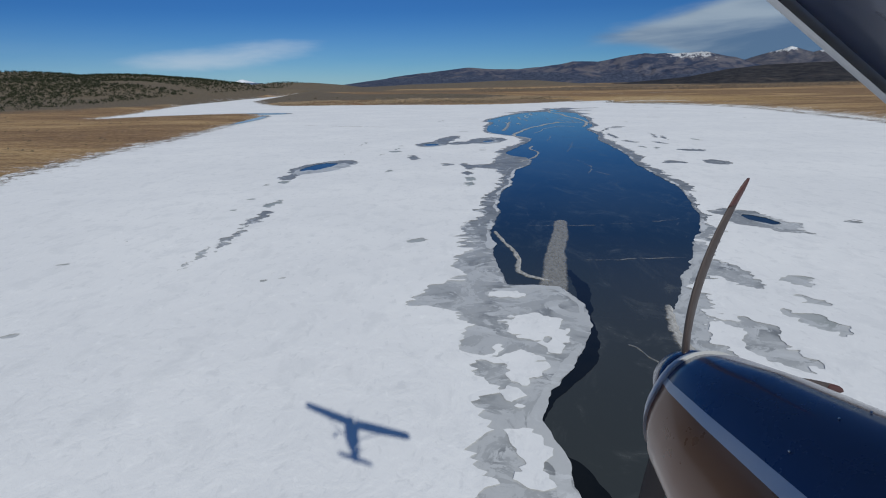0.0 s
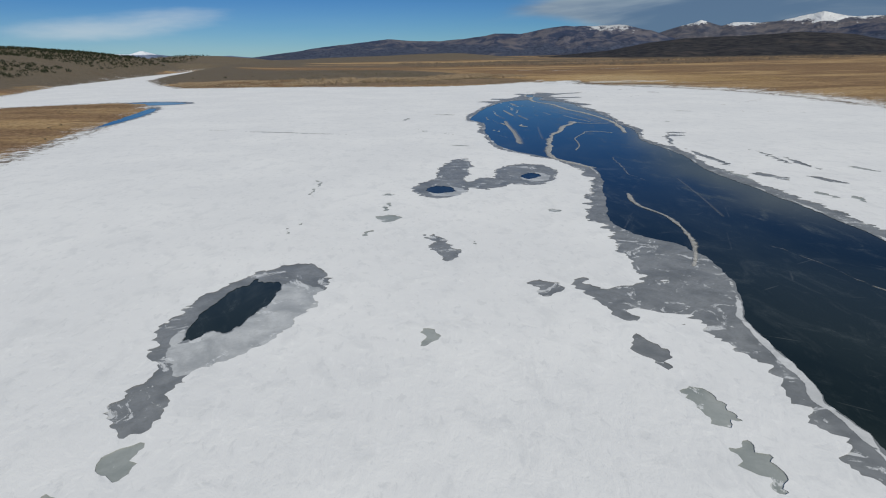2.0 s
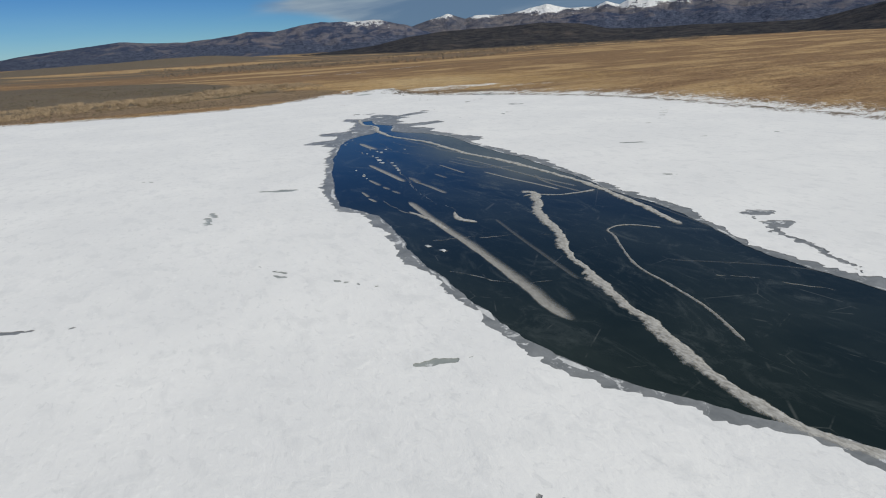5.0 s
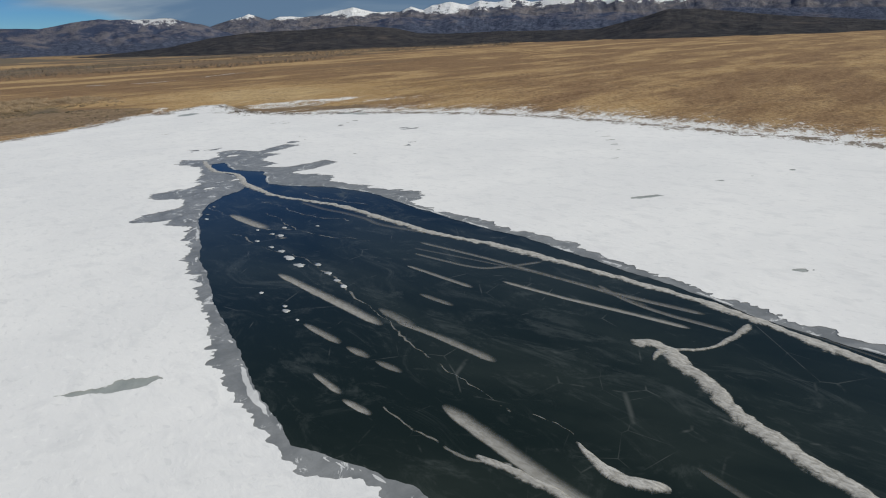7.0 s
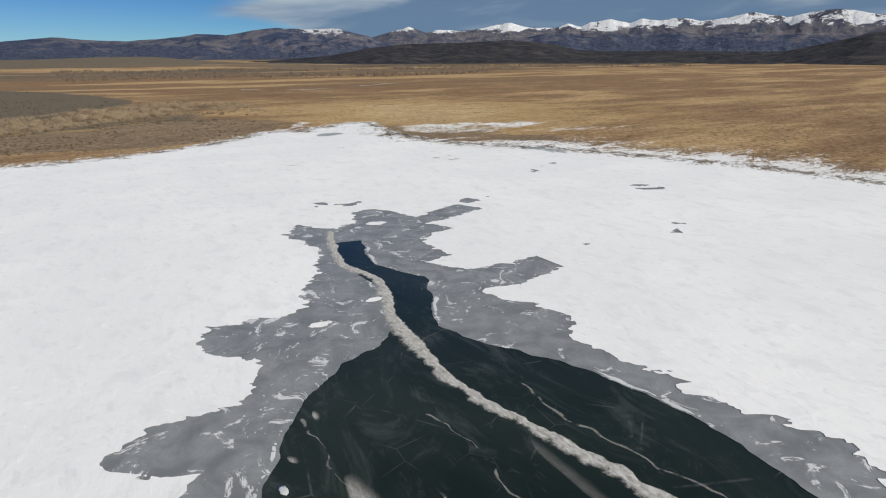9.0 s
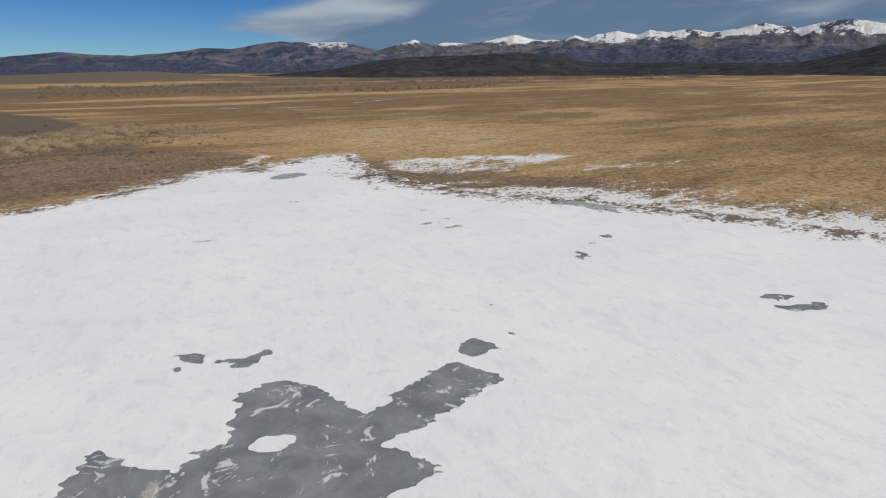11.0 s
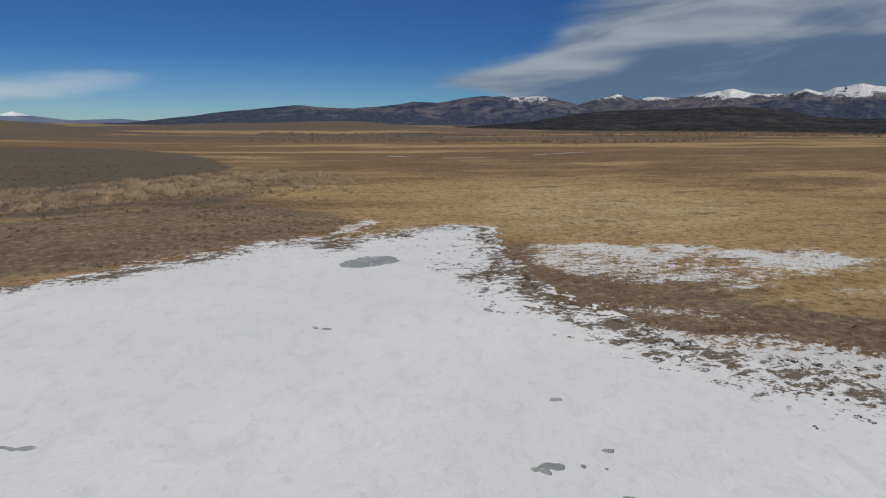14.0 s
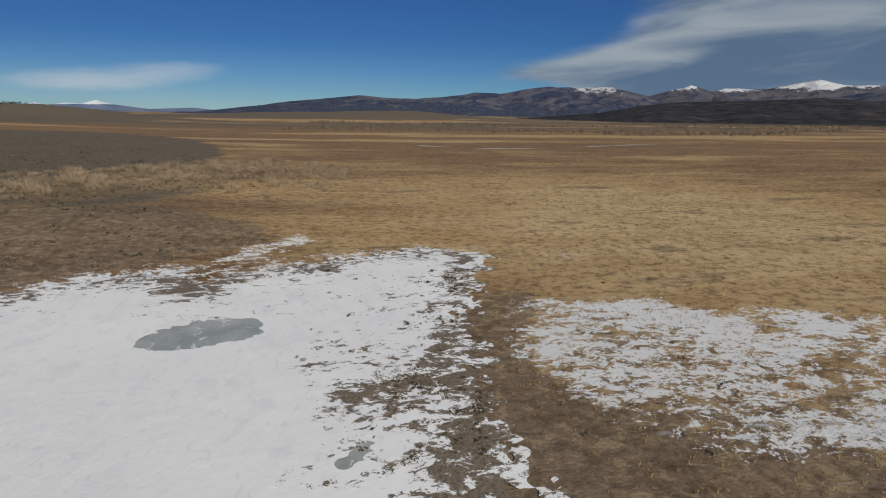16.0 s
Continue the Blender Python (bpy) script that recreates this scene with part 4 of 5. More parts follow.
def range_mesh(name, profile, r0, r1, r2, az0, az1, mat, rough, seed, centre=(90, 330), eye=20.0, cap=None, na=900, nr=110):
    az, r = np.meshgrid(np.linspace(az0, az1, na), np.linspace(r0, r2, nr))
    p = np.array(profile)
    top = eye + r1 * np.tan(np.radians(np.interp(az, p[:, 0], p[:, 1])))
    x, y = centre[0] + r * np.sin(np.radians(az)), centre[1] + r * np.cos(np.radians(az))
    t = np.where(r < r1, (r - r0) / (r1 - r0), 1 - 0.6 * (r - r1) / (r2 - r1))
    ridge = 1 - 2 * np.abs(fbm(x, y, 420, 5, seed, 0.55))
    body = np.clip(t, 0, 1) ** 1.15
    gully = np.abs(fbm(az * 60 + 0.12 * r, r * 0.22, 300, 5, seed + 7, 0.6)) * 2
    peak = fbm(az * 60, 0 * az, 150, 5, seed + 11, 0.6)
    z = top * (1 + 0.09 * rough * peak) * body * (1 - rough * (1 - body) * (0.2 + 1.1 * gully)) * (1 - 0.30 * rough * (1 - ridge) * (1 - 0.6 * body)) + 30 * rough * fbm(x, y, 120, 5, seed + 3, 0.62) * np.sin(np.pi * np.clip(t, 0, 1) ** 0.8)
    fade = np.clip(np.minimum(az - az0, az1 - az) / 5, 0, 1)
    z = z * fade - 3
    i = np.arange(na * nr).reshape(nr, na)
    idx = np.stack([i[:-1, :-1], i[:-1, 1:], i[1:, 1:], i[1:, :-1]], -1).reshape(-1)
    me = sheet_mesh(name, np.stack([x, y, z], -1).reshape(-1, 3), idx, np.full(len(idx) // 4, 4), mat)
    me.polygons.foreach_set("use_smooth", np.ones(len(me.polygons), bool))
    if cap:
        me.attributes.new("cap", "FLOAT", "POINT").data.foreach_set("value", np.asarray(cap(az, z), np.float32).ravel())
    return me


def snow_cap(az, z):
    a = np.interp(az, (10.4, 16.7, 20.9, 25.1, 28, 29.9, 95), (-0.3, -0.1, 0.15, 0.15, 0.0, 0.36, 0.26))
    return a - 0.02 + 1.5 * fbm(az * 60, z * 1.2, 130, 4, 87, 0.6) + np.clip((z - 168) / 60, -0.7, 0.5)


def old_snow(az, z):
    a = np.interp(az, (-4.2, 10.4, 19.9, 22, 25.1, 27, 32.9, 43.8, 95), (-0.5, -0.25, 0.05, 0.42, 0.30, -0.2, 0.10, 0.15, 0.15))
    return a + np.clip((z - 120) / 110, -0.6, 0.35)


def timber(az, z):
    return np.interp(az, (-9.3, 7.2, 23, 43.8, 50.3, 95), (0.35, 0.35, 0.25, 0.45, 0.7, 0.7)) - np.clip((z - 70) / 90, -0.5, 0.6)


me = range_mesh("mountain_range", SKYLINE, 3300, 4150, 4550, 6, 95, ROCK, 0.9, 81, cap=snow_cap)
tagged(new("mountain_range", me), "rugged mountain range with a snow-covered crest", "mountains", kind="structure")
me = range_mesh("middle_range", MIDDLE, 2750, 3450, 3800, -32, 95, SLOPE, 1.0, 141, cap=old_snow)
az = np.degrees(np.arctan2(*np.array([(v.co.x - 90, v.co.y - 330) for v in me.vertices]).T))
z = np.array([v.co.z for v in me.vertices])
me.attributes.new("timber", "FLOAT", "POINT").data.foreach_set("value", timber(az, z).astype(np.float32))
tagged(new("middle_range", me), "grey-brown timbered ridges with old snow patches, tinted blue for haze", "mountains", kind="structure")
me = range_mesh("wooded_hill", WOODS, 1250, 1900, 2300, 3, 93, FOREST, 0.6, 101, na=420, nr=40)
tagged(new("wooded_hill", me), "long dark wooded foothill below the mountains", "hill", kind="structure")
FAR = [(-60, -0.3), (-45, -0.3), (-30, -0.3), (-26, 0.1), (-25, 0.45), (-24.2, 0.25), (-23, 0.45), (-21.8, 0.4), (-20.8, 0.7), (-19.6, 0.35), (-17, 0), (-13.5, 0.15), (-11, -0.1), (-4, -0.3)]
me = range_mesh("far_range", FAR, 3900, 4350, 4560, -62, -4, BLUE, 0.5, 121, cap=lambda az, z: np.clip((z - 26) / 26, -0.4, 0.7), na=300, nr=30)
tagged(new("far_range", me), "far range with a few white peaks, painted hazy blue", "mountains", kind="structure")


# ---- ridges and frost streaks on the lead ----
def part(name, bm, mat, parent=None, label=""):
    me = bpy.data.meshes.new(name)
    bm.to_mesh(me)
    bm.free()
    me.materials.append(mat)
    ob = new(name, me)
    if parent:
        ob.parent = parent
    return tagged(ob, label)


def smooth_line(points, step):
    p = np.array(points, float)
    q = [p[0]]
    for i in range(len(p) - 1):
        a, b, c, d = p[max(i - 1, 0)], p[i], p[i + 1], p[min(i + 2, len(p) - 1)]
        n = max(2, int(np.linalg.norm(c - b) / step))
        for k in range(1, n + 1):
            t = k / n
            q.append(0.5 * (2 * b + (c - a) * t + (2 * a - 5 * b + 4 * c - d) * t * t + (3 * b - a - 3 * c + d) * t ** 3))
    return np.array(q)


def ribbon(name, points, width, solid, z, seed, ragged=0.5, lift=0.0, label="", category="ice streak", group="frost streaks on the lead", ends=1.0, broken=-1.0, rough=0.5, fading=0.6, tail=0.0, skew=0.0, grow=0.0, wander=0.0):
    """A band of frozen-in frost along a line, thinning out at its sides."""
    q = smooth_line(points, 0.22)
    d = np.gradient(q, axis=0)
    nrm = np.stack([-d[:, 1], d[:, 0]], -1) / np.maximum(np.linalg.norm(d, axis=1), 1e-9)[:, None]
    s = np.r_[0, np.cumsum(np.linalg.norm(np.diff(q, axis=0), axis=1))]
    wob = ragged * fbm(s, 0 * s + seed, 2.5, 4, seed) * width + wander * fbm(s, 0 * s + 3 * seed, 5.0, 4, seed + 2, 0.6)
    wid = width * np.clip(1 + 3.4 * ragged * fbm(s, 0 * s - seed, 4.0, 6, seed + 5, 0.7), 0.25, 2.6)
    wid = wid * (1 + grow * np.linspace(-1, 1, len(s)))
    fade = np.clip(np.minimum(s, s[-1] - s) / (ends * width + 1e-6), 0.0, 1) ** 0.6
    across = np.array([-1, -0.72, -0.4, 0, 0.4, 0.72, 1])
    v = q[:, None, :] + nrm[:, None, :] * (wob[:, None] + across[None, :] * (wid * (0.35 + 0.65 * fade))[:, None] / 2)[..., None]
    lean = across if skew > 0 else -across
    tilted = np.interp(lean, (-1, -0.72, -0.4, 0, 0.4, 0.72, 1), (0, 0.15, 0.36, 0.62, 0.90, 0.85, 0))
    edge = ((1 - abs(skew)) * (1 - np.abs(across) ** 1.5) + abs(skew) * tilted)[None, :] * 1.2 * np.minimum(1, fade + 0.1)[:, None] * (1 - tail * np.linspace(0, 1, len(s)) ** 1.5)[:, None]
    zz = z + lift * np.minimum(edge, 1) * (0.6 + 0.8 * fbm(v[..., 0], v[..., 1], 0.8, 3, seed + 9))
    v = np.concatenate([v, zz[..., None]], -1)
    n, k = len(q), len(across)
    i = np.arange(n * k).reshape(n, k)
    idx = np.stack([i[:-1, :-1], i[1:, :-1], i[1:, 1:], i[:-1, 1:]], -1).reshape(-1)
    me = sheet_mesh(name, v.reshape(-1, 3), idx, np.full(len(idx) // 4, 4), RIME)
    me.attributes.new("edge", "FLOAT", "POINT").data.foreach_set("value", edge.astype(np.float32).ravel())
    for key, val in (("solid", solid), ("broken", broken), ("rough", rough), ("fade", fading)):
        me.attributes.new(key, "FLOAT", "POINT").data.foreach_set("value", np.full(n * k, val, np.float32))
    return tagged(new(name, me), label, category, group)


def build_streaks():
    soft = "pale frost streak frozen into the dark clear ice"
    Z = -0.045
    rows = [([(34.88, 270.97), (34.22, 260.54), (33.56, 251.76)], 1.0, 0.85), ([(44.3, 298.62), (44.01, 291.82), (43.89, 286.98)], 1.4, 0.85), ([(42.3, 288.12), (42.67, 287.35)], 0.5, 1.0),
            ([(43.16, 287.01), (43.89, 286.44)], 0.6, 0.9), ([(44.99, 285.86), (45.73, 285.06)], 0.7, 0.7), ([(42.42, 284.9), (42.79, 284.03)], 0.6, 1.0),
            ([(42.55, 283.61), (43.41, 282.71)], 0.9, 0.95), ([(42.31, 282.35), (43.06, 281.24)], 1.0, 0.95), ([(44.99, 284.78), (45.61, 283.66)], 0.6, 0.6),
            ([(48.56, 282.54), (49.07, 281.76)], 0.5, 0.8), ([(41.96, 302.18), (42.3, 301.21)], 0.6, 1.0), ([(34.94, 251.36), (35.09, 245.39), (34.86, 239.44)], 0.7, 0.7)]
    rows += [([(27.7, 239), (25.4, 225), (24.2, 215.5), (22.9, 208), (21.8, 201.5), (20.8, 197.5), (20.4, 193.5)], 1.15, 0.85), ([(55.31, 294.92), (55, 288.77), (55.45, 284.08), (55.44, 279.03), (54.78, 274.47), (56.33, 265.89)], 0.8, 0.42), ([(29.1, 258.01), (28.83, 252.17)], 0.7, 0.75),
            ([(28.82, 251.36), (28.79, 248.26)], 0.65, 0.7), ([(28.78, 247.54), (28.87, 244.44)], 0.6, 0.65), ([(24.32, 250.16), (23.87, 246.02)], 0.5, 0.8),
            ([(23.49, 245.44), (23.55, 242.23)], 0.55, 0.85), ([(48.6, 248.81), (48.93, 241.25), (49.56, 235.58), (50.07, 229.11)], 0.55, 0.8), ([(52.51, 265.01), (53.06, 253.85), (52.93, 244.24), (52.98, 237.51), (53.64, 228.98)], 0.6, 0.6)]
    rows += [([(49.07, 262.67), (49.9, 254.03), (52.04, 251.18), (56.02, 248.42)], 0.5, 0.55), ([(53.82, 240.1), (52.19, 236.21), (51.53, 232.1), (51.63, 226.02)], 0.55, 0.6), ([(45.63, 260.53), (45.37, 250.29)], 0.5, 0.7),
            ([(40.74, 253.85), (40.73, 249.09)], 0.6, 0.6), ([(50.41, 264.08), (52.77, 246.94), (52.19, 233.9)], 0.4, 0.4), ([(32.63, 222.53), (29.82, 211.76), (27.02, 199.92)], 0.5, 0.4),
            ([(56.7, 228.88), (52.48, 207.61), (48.98, 192.1), (46.83, 180.01)], 0.35, 0.35), ([(34.29, 153.73), (31.24, 142), (28.26, 131.91)], 0.3, 0.4), ([(27.09, 102.39), (28.55, 98.02)], 0.35, 0.5),
            ([(38.34, 198.17), (47.41, 186), (43.15, 171.48)], 0.3, 0.35), ([(20.04, 216.83), (20.8, 215.59)], 0.7, 0.9)]
    rows += [([(19.46, 219.04), (20.08, 218.04)], 0.6, 0.9), ([(45.13, 305.78), (44.99, 304.59)], 0.5, 1.0), ([(35.77, 254.76), (35.2, 248.97)], 0.9, 0.6)]
    for i, (line, w, a) in enumerate(rows):
        ribbon("frost_streak", line, 1.45 * w, 0.88 * a * a, Z, 200 + 7 * i, ragged=0.12, label=soft, ends=1.3, rough=0.22, fading=1.1, skew=-0.85, grow=0.12)
    # white slush cakes frozen in along the crack
    rng = random.Random(41)
    cakes = [(39.7, 283.5, 0.39), (39.5, 279.7, 0.44), (39.4, 277.2, 0.55), (38.6, 274.3, 0.83), (37.9, 271.2, 0.77), (39.4, 269.5, 0.5), (38.4, 266.3, 0.5), (37.7, 263.7, 0.5), (37.1, 261.9, 0.5), (30.5, 267.8, 0.33), (30.1, 262.8, 0.33), (29.6, 261.8, 0.5), (40.7, 299.5, 0.44), (29.1, 259.2, 0.22),
             (42.4, 287.8, 0.33), (45.4, 285.5, 0.44), (42.7, 284.4, 0.39), (43, 282.9, 0.55), (48.8, 282.1, 0.33), (20.4, 216.2, 0.5), (19.7, 218.7, 0.44)]
    for cx, cy, r in cakes:
        bm = bmesh.new()
        rings = []
        for rad, h in ((1.0, 0.0), (0.82, 0.035), (0.45, 0.05)):
            rings.append([])
            for k in range(12):
                a = 6.283 * k / 12
                u = 0.8 * r * rad * (1 + 0.3 * rng.uniform(-1, 1))
                rings[-1].append(bm.verts.new((cx + 0.8 * u * math.cos(a), cy + 1.25 * u * math.sin(a), Z + h)))
        for p, q in zip(rings, rings[1:]):
            for k in range(12):
                bm.faces.new((p[k], p[(k + 1) % 12], q[(k + 1) % 12], q[k])).smooth = True
        bm.faces.new(rings[-1])
        tagged(part("slush_cake", bm, APRON), "small white slush cake frozen into the dark ice", "ice cake", "slush cakes in the lead")
    crack = "thin white healed crack across the dark ice"
    lines = [[(39.27, 289.01), (39.6, 283.9), (39.63, 272.85), (38.74, 267.59), (37.02, 260.86), (35.75, 256.01), (34.93, 252.39)], [(20.16, 221.07), (25.07, 218.41), (30.24, 215.02), (34.24, 212.19)], [(22.04, 50.42), (16.03, 50.05), (11.22, 49.13)],
            [(27.49, 64.58), (17.88, 62.76), (8.53, 63.67)], [(34.91, 253.65), (32.68, 245.49), (30.69, 237.17), (30.31, 229.9)], [(10.43, 31.84), (11.97, 29.41), (11.39, 25.49), (12.36, 23.64)],
            [(25.08, 243.37), (24.09, 237.43), (25.5, 231.33)], [(26.23, 121.65), (28.16, 110.67), (25.56, 99.49)]]
    lines += [[(48.12, 294.45), (45.74, 282.59), (48.39, 270.62)], [(51.79, 301.04), (51.3, 289.98), (52.9, 280.02)], [(32.21, 173.85), (28.87, 160.71), (29.52, 151.58)],
            [(44.64, 305.35), (43.95, 298.84), (44.73, 292.34)], [(17.89, 210.2), (21.66, 203.22), (24.7, 201.14)], [(59.24, 301.13), (59.03, 292.11), (60.73, 284.21)],
            [(9.72, 37.06), (12.55, 36.26), (13.99, 36.77)], [(38.78, 192.81), (40.39, 189.5), (43.37, 183.76)]]
    for i, line in enumerate(lines):
        ribbon("healed_crack", line, 0.16, 0.40, Z + 0.004, 400 + 9 * i, ragged=2.2, broken=0.40, fading=1.1, wander=2.6, label=crack, group="healed cracks in the lead")
    ridge = "grey-white pressure ridge of refrozen slush"
    R = dict(lift=0.09, rough=2.4, fading=0.75, skew=0.75,  category="ice ridge", group="slush ridges in the lead", label=ridge)
    ribbon("slush_ridge", [(63.78, 345.28), (59.49, 332.92), (60.12, 324.23), (56.84, 315.47), (55.9, 309.95), (55.21, 302.19), (56.32, 295.14), (57.3, 288.75), (57.4, 283.15), (56.81, 276.6), (56.33, 265.89), (57.29, 254.8), (57.04, 243.24), (56.68, 237.37), (56.15, 230.11), (52.91, 216.58), (49.16, 205.3)], 1.45, 0.95, Z, 611, 0.5, **R)
    ribbon("slush_ridge", [(45, 229.8), (42, 225), (39, 221.5), (35.5, 213.5), (31.5, 206.8), (29, 201), (26.5, 194.5), (25.3, 190), (23.4, 185), (22.3, 181), (21.6, 175), (23.5, 168), (25, 164)], 1.5, 0.88, Z, 623, 0.55, **R)
    ribbon("slush_ridge", [(42.79, 229.48), (44.77, 229.41), (47.41, 226.76), (50.83, 225.68), (54, 225.34)], 0.7, 0.7, Z, 631, 0.6, **R)
    ribbon("slush_ridge", [(44.53, 232.35), (45.04, 230.01), (43.7, 226.88)], 1.3, 0.9, Z, 633, 0.7, **R)
    ribbon("slush_ridge", [(46.4, 206), (44.8, 208.8), (42.9, 210), (40.6, 209.5), (39.8, 207.8), (37.6, 204.5), (34.2, 199), (32.8, 193.5), (31.3, 188.5), (28.5, 183)], 0.4, 0.6, Z, 637, 0.5, **R)
    ribbon("ice_tongue", [(13.67, 65.58), (12.17, 58.86), (10.51, 52.17), (9.16, 45.67), (7.83, 39.68)], 2.0, 0.46, Z, 641, 0.14, rough=0.5, fading=0.45, grow=0.25, ends=0.5, label="smooth grey tongue of refrozen slush in the dark ice", category="ice tongue", group="slush ridges in the lead")
    ribbon("slush_ridge", [(30.04, 229.42), (28.83, 225.97), (29.52, 222.91)], 0.8, 0.95, Z, 643, 0.7, **R)
    ribbon("slush_ridge", [(24.91, 233.77), (25.31, 228.08), (24.8, 222.9)], 0.6, 0.8, Z, 647, 0.7, **R)
    ribbon("slush_ridge", [(15.64, 117.01), (19.19, 122.95), (21.82, 132.15), (20.96, 139.71), (22.57, 145.72)], 0.6, 0.75, Z, 653, 0.6, **R)
    ribbon("slush_ridge", [(5.38, 60.94), (6.73, 51.33), (6.34, 46.79), (8.62, 44.17)], 0.5, 0.9, Z, 659, 0.6, **R)
    # the open channel along the west edge of the young ice
    west = smooth_line([(10.2, 47.2), (10.1, 42.5), (9.4, 38), (8.7, 34.3), (7.3, 30.6), (5.6, 27.6), (4.4, 25.6), (3.9, 23.6), (4.2, 21.8), (4.8, 19), (4.7, 6), (4.7, -20)], 0.3)
    east = smooth_line([(10.9, 47), (11.2, 43), (10.4, 38), (9.6, 33.6), (8.5, 30), (6.4, 27.2), (5.1, 25.3), (4.7, 23.6), (5.1, 21.8), (6.2, 19), (6.3, 6), (6.3, -20)], 0.3)
    n = 260
    t = np.linspace(0, 1, n)
    side = []
    for q, seed in ((west, 3), (east, 5)):
        u = np.linspace(0, 1, len(q))
        px, py = np.interp(t, u, q[:, 0]), np.interp(t, u, q[:, 1])
        side.append(np.stack([px + 0.7 * fbm(px, py, 1.6, 4, seed, 0.6), py, np.full(n, -0.050)], -1))
    v = np.stack(side, 1).reshape(-1, 3)
    i = np.arange(n - 1) * 2
    me = sheet_mesh("open_channel", v, np.stack([i, i + 2, i + 3, i + 1], -1).reshape(-1), np.full(n - 1, 4), OPEN)
    tagged(new("open_channel", me), "narrow black channel of open water beside young grey ice", "water")
    ribbon("slush_ridge", [(15.93, 38.72), (14.56, 33.61), (14.5, 29.11)], 0.8, 0.95, Z, 673, 0.6, **R)


build_streaks()


# ---- the high-wing aircraft whose shadow lies on the ice ----
def paint(name, colour, rough, metal=0.0, coat=0.0, grain=0.03):
    m, nt, b = material(name, rough, metal)
    k = Kit(nt)
    tc = k.new("ShaderNodeTexCoord").outputs["Object"]
    n = k.noise(9.0, 5, 0.6, vec=tc)
    dark = tuple(c * (1 - 6 * grain) for c in colour)
    k.put(b.inputs["Base Color"], k.mix(n, dark, colour))
    k.put(b.inputs["Roughness"], k.step(n, 0.2, 0.8, rough * 0.8, rough * 1.25))
    b.inputs["Coat Weight"].default_value = coat
    b.inputs["Coat Roughness"].default_value = 0.08
    return m


NAVY = paint("navy_gloss_paint", (0.010, 0.028, 0.095), 0.28, coat=0.6)
SILVER = paint("silver_stripe_paint", (0.55, 0.57, 0.60), 0.35, 0.3)
BRONZE = paint("bronze_paint", (0.150, 0.052, 0.017), 0.30, 0.2, 0.3)
BLADE = paint("matt_dark_propeller", (0.045, 0.035, 0.035), 0.55)
TIP = paint("dull_red_propeller_tip", (0.055, 0.018, 0.018), 0.5)
RUBBER = paint("tyre_rubber", (0.02, 0.02, 0.02), 0.8)
GLASS, _nt, _b = material("cabin_glass", 0.03)
_b.inputs["Transmission Weight"].default_value = 1.0
_b.inputs["IOR"].default_value = 1.3
S = 0.478


def loft(sections, a0, a1, n=20, power=2.5, axis="y"):
    """Skin between cross-sections (station, cx, cz, rx, rz), from angle a0 to a1 in degrees, 0 to the right and 90 up."""
    bm = bmesh.new()
    rings = []
    for y, cx, cz, rx, rz in sections:
        ring = []
        for k in range(n + 1):
            a = radians(a0 + (a1 - a0) * k / n)
            c, s = math.cos(a), math.sin(a)
            u, w = math.copysign(abs(c) ** (2 / power), c) * rx, math.copysign(abs(s) ** (2 / power), s) * rz
            ring.append(bm.verts.new(Vector((cx + u, y, cz + w)) * S if axis == "y" else Vector((y, cx + u, cz + w)) * S))
        rings.append(ring)
    for a, b in zip(rings, rings[1:]):
        for k in range(n):
            bm.faces.new((a[k], a[k + 1], b[k + 1], b[k])).smooth = True
    if a1 - a0 >= 360:
        bmesh.ops.remove_doubles(bm, verts=bm.verts, dist=1e-5)
        for ring in (rings[0], rings[-1]):
            loop = [v for v in ring if v.is_valid]
            if len(loop) > 2:
                bm.faces.new(loop[:n])
    bmesh.ops.recalc_face_normals(bm, faces=bm.faces)
    return bm


def tube(a, b, rx, ry, n=12):
    """A faired strut from a to b, chord 2 * ry along y, thickness 2 * rx."""
    bm = bmesh.new()
    a, b = Vector(a), Vector(b)
    d = (b - a).normalized()
    f = Vector((0, 1, 0))
    side = d.cross(f).normalized()
    f = side.cross(d)
    ends = [[bm.verts.new((p + side * math.cos(2 * math.pi * k / n) * rx + f * math.sin(2 * math.pi * k / n) * ry) * S) for k in range(n)] for p in (a, b)]
    for k in range(n):
        bm.faces.new((ends[0][k], ends[0][(k + 1) % n], ends[1][(k + 1) % n], ends[1][k])).smooth = True
    for e in ends:
        bm.faces.new(e)
    bmesh.ops.recalc_face_normals(bm, faces=bm.faces)
    return bm


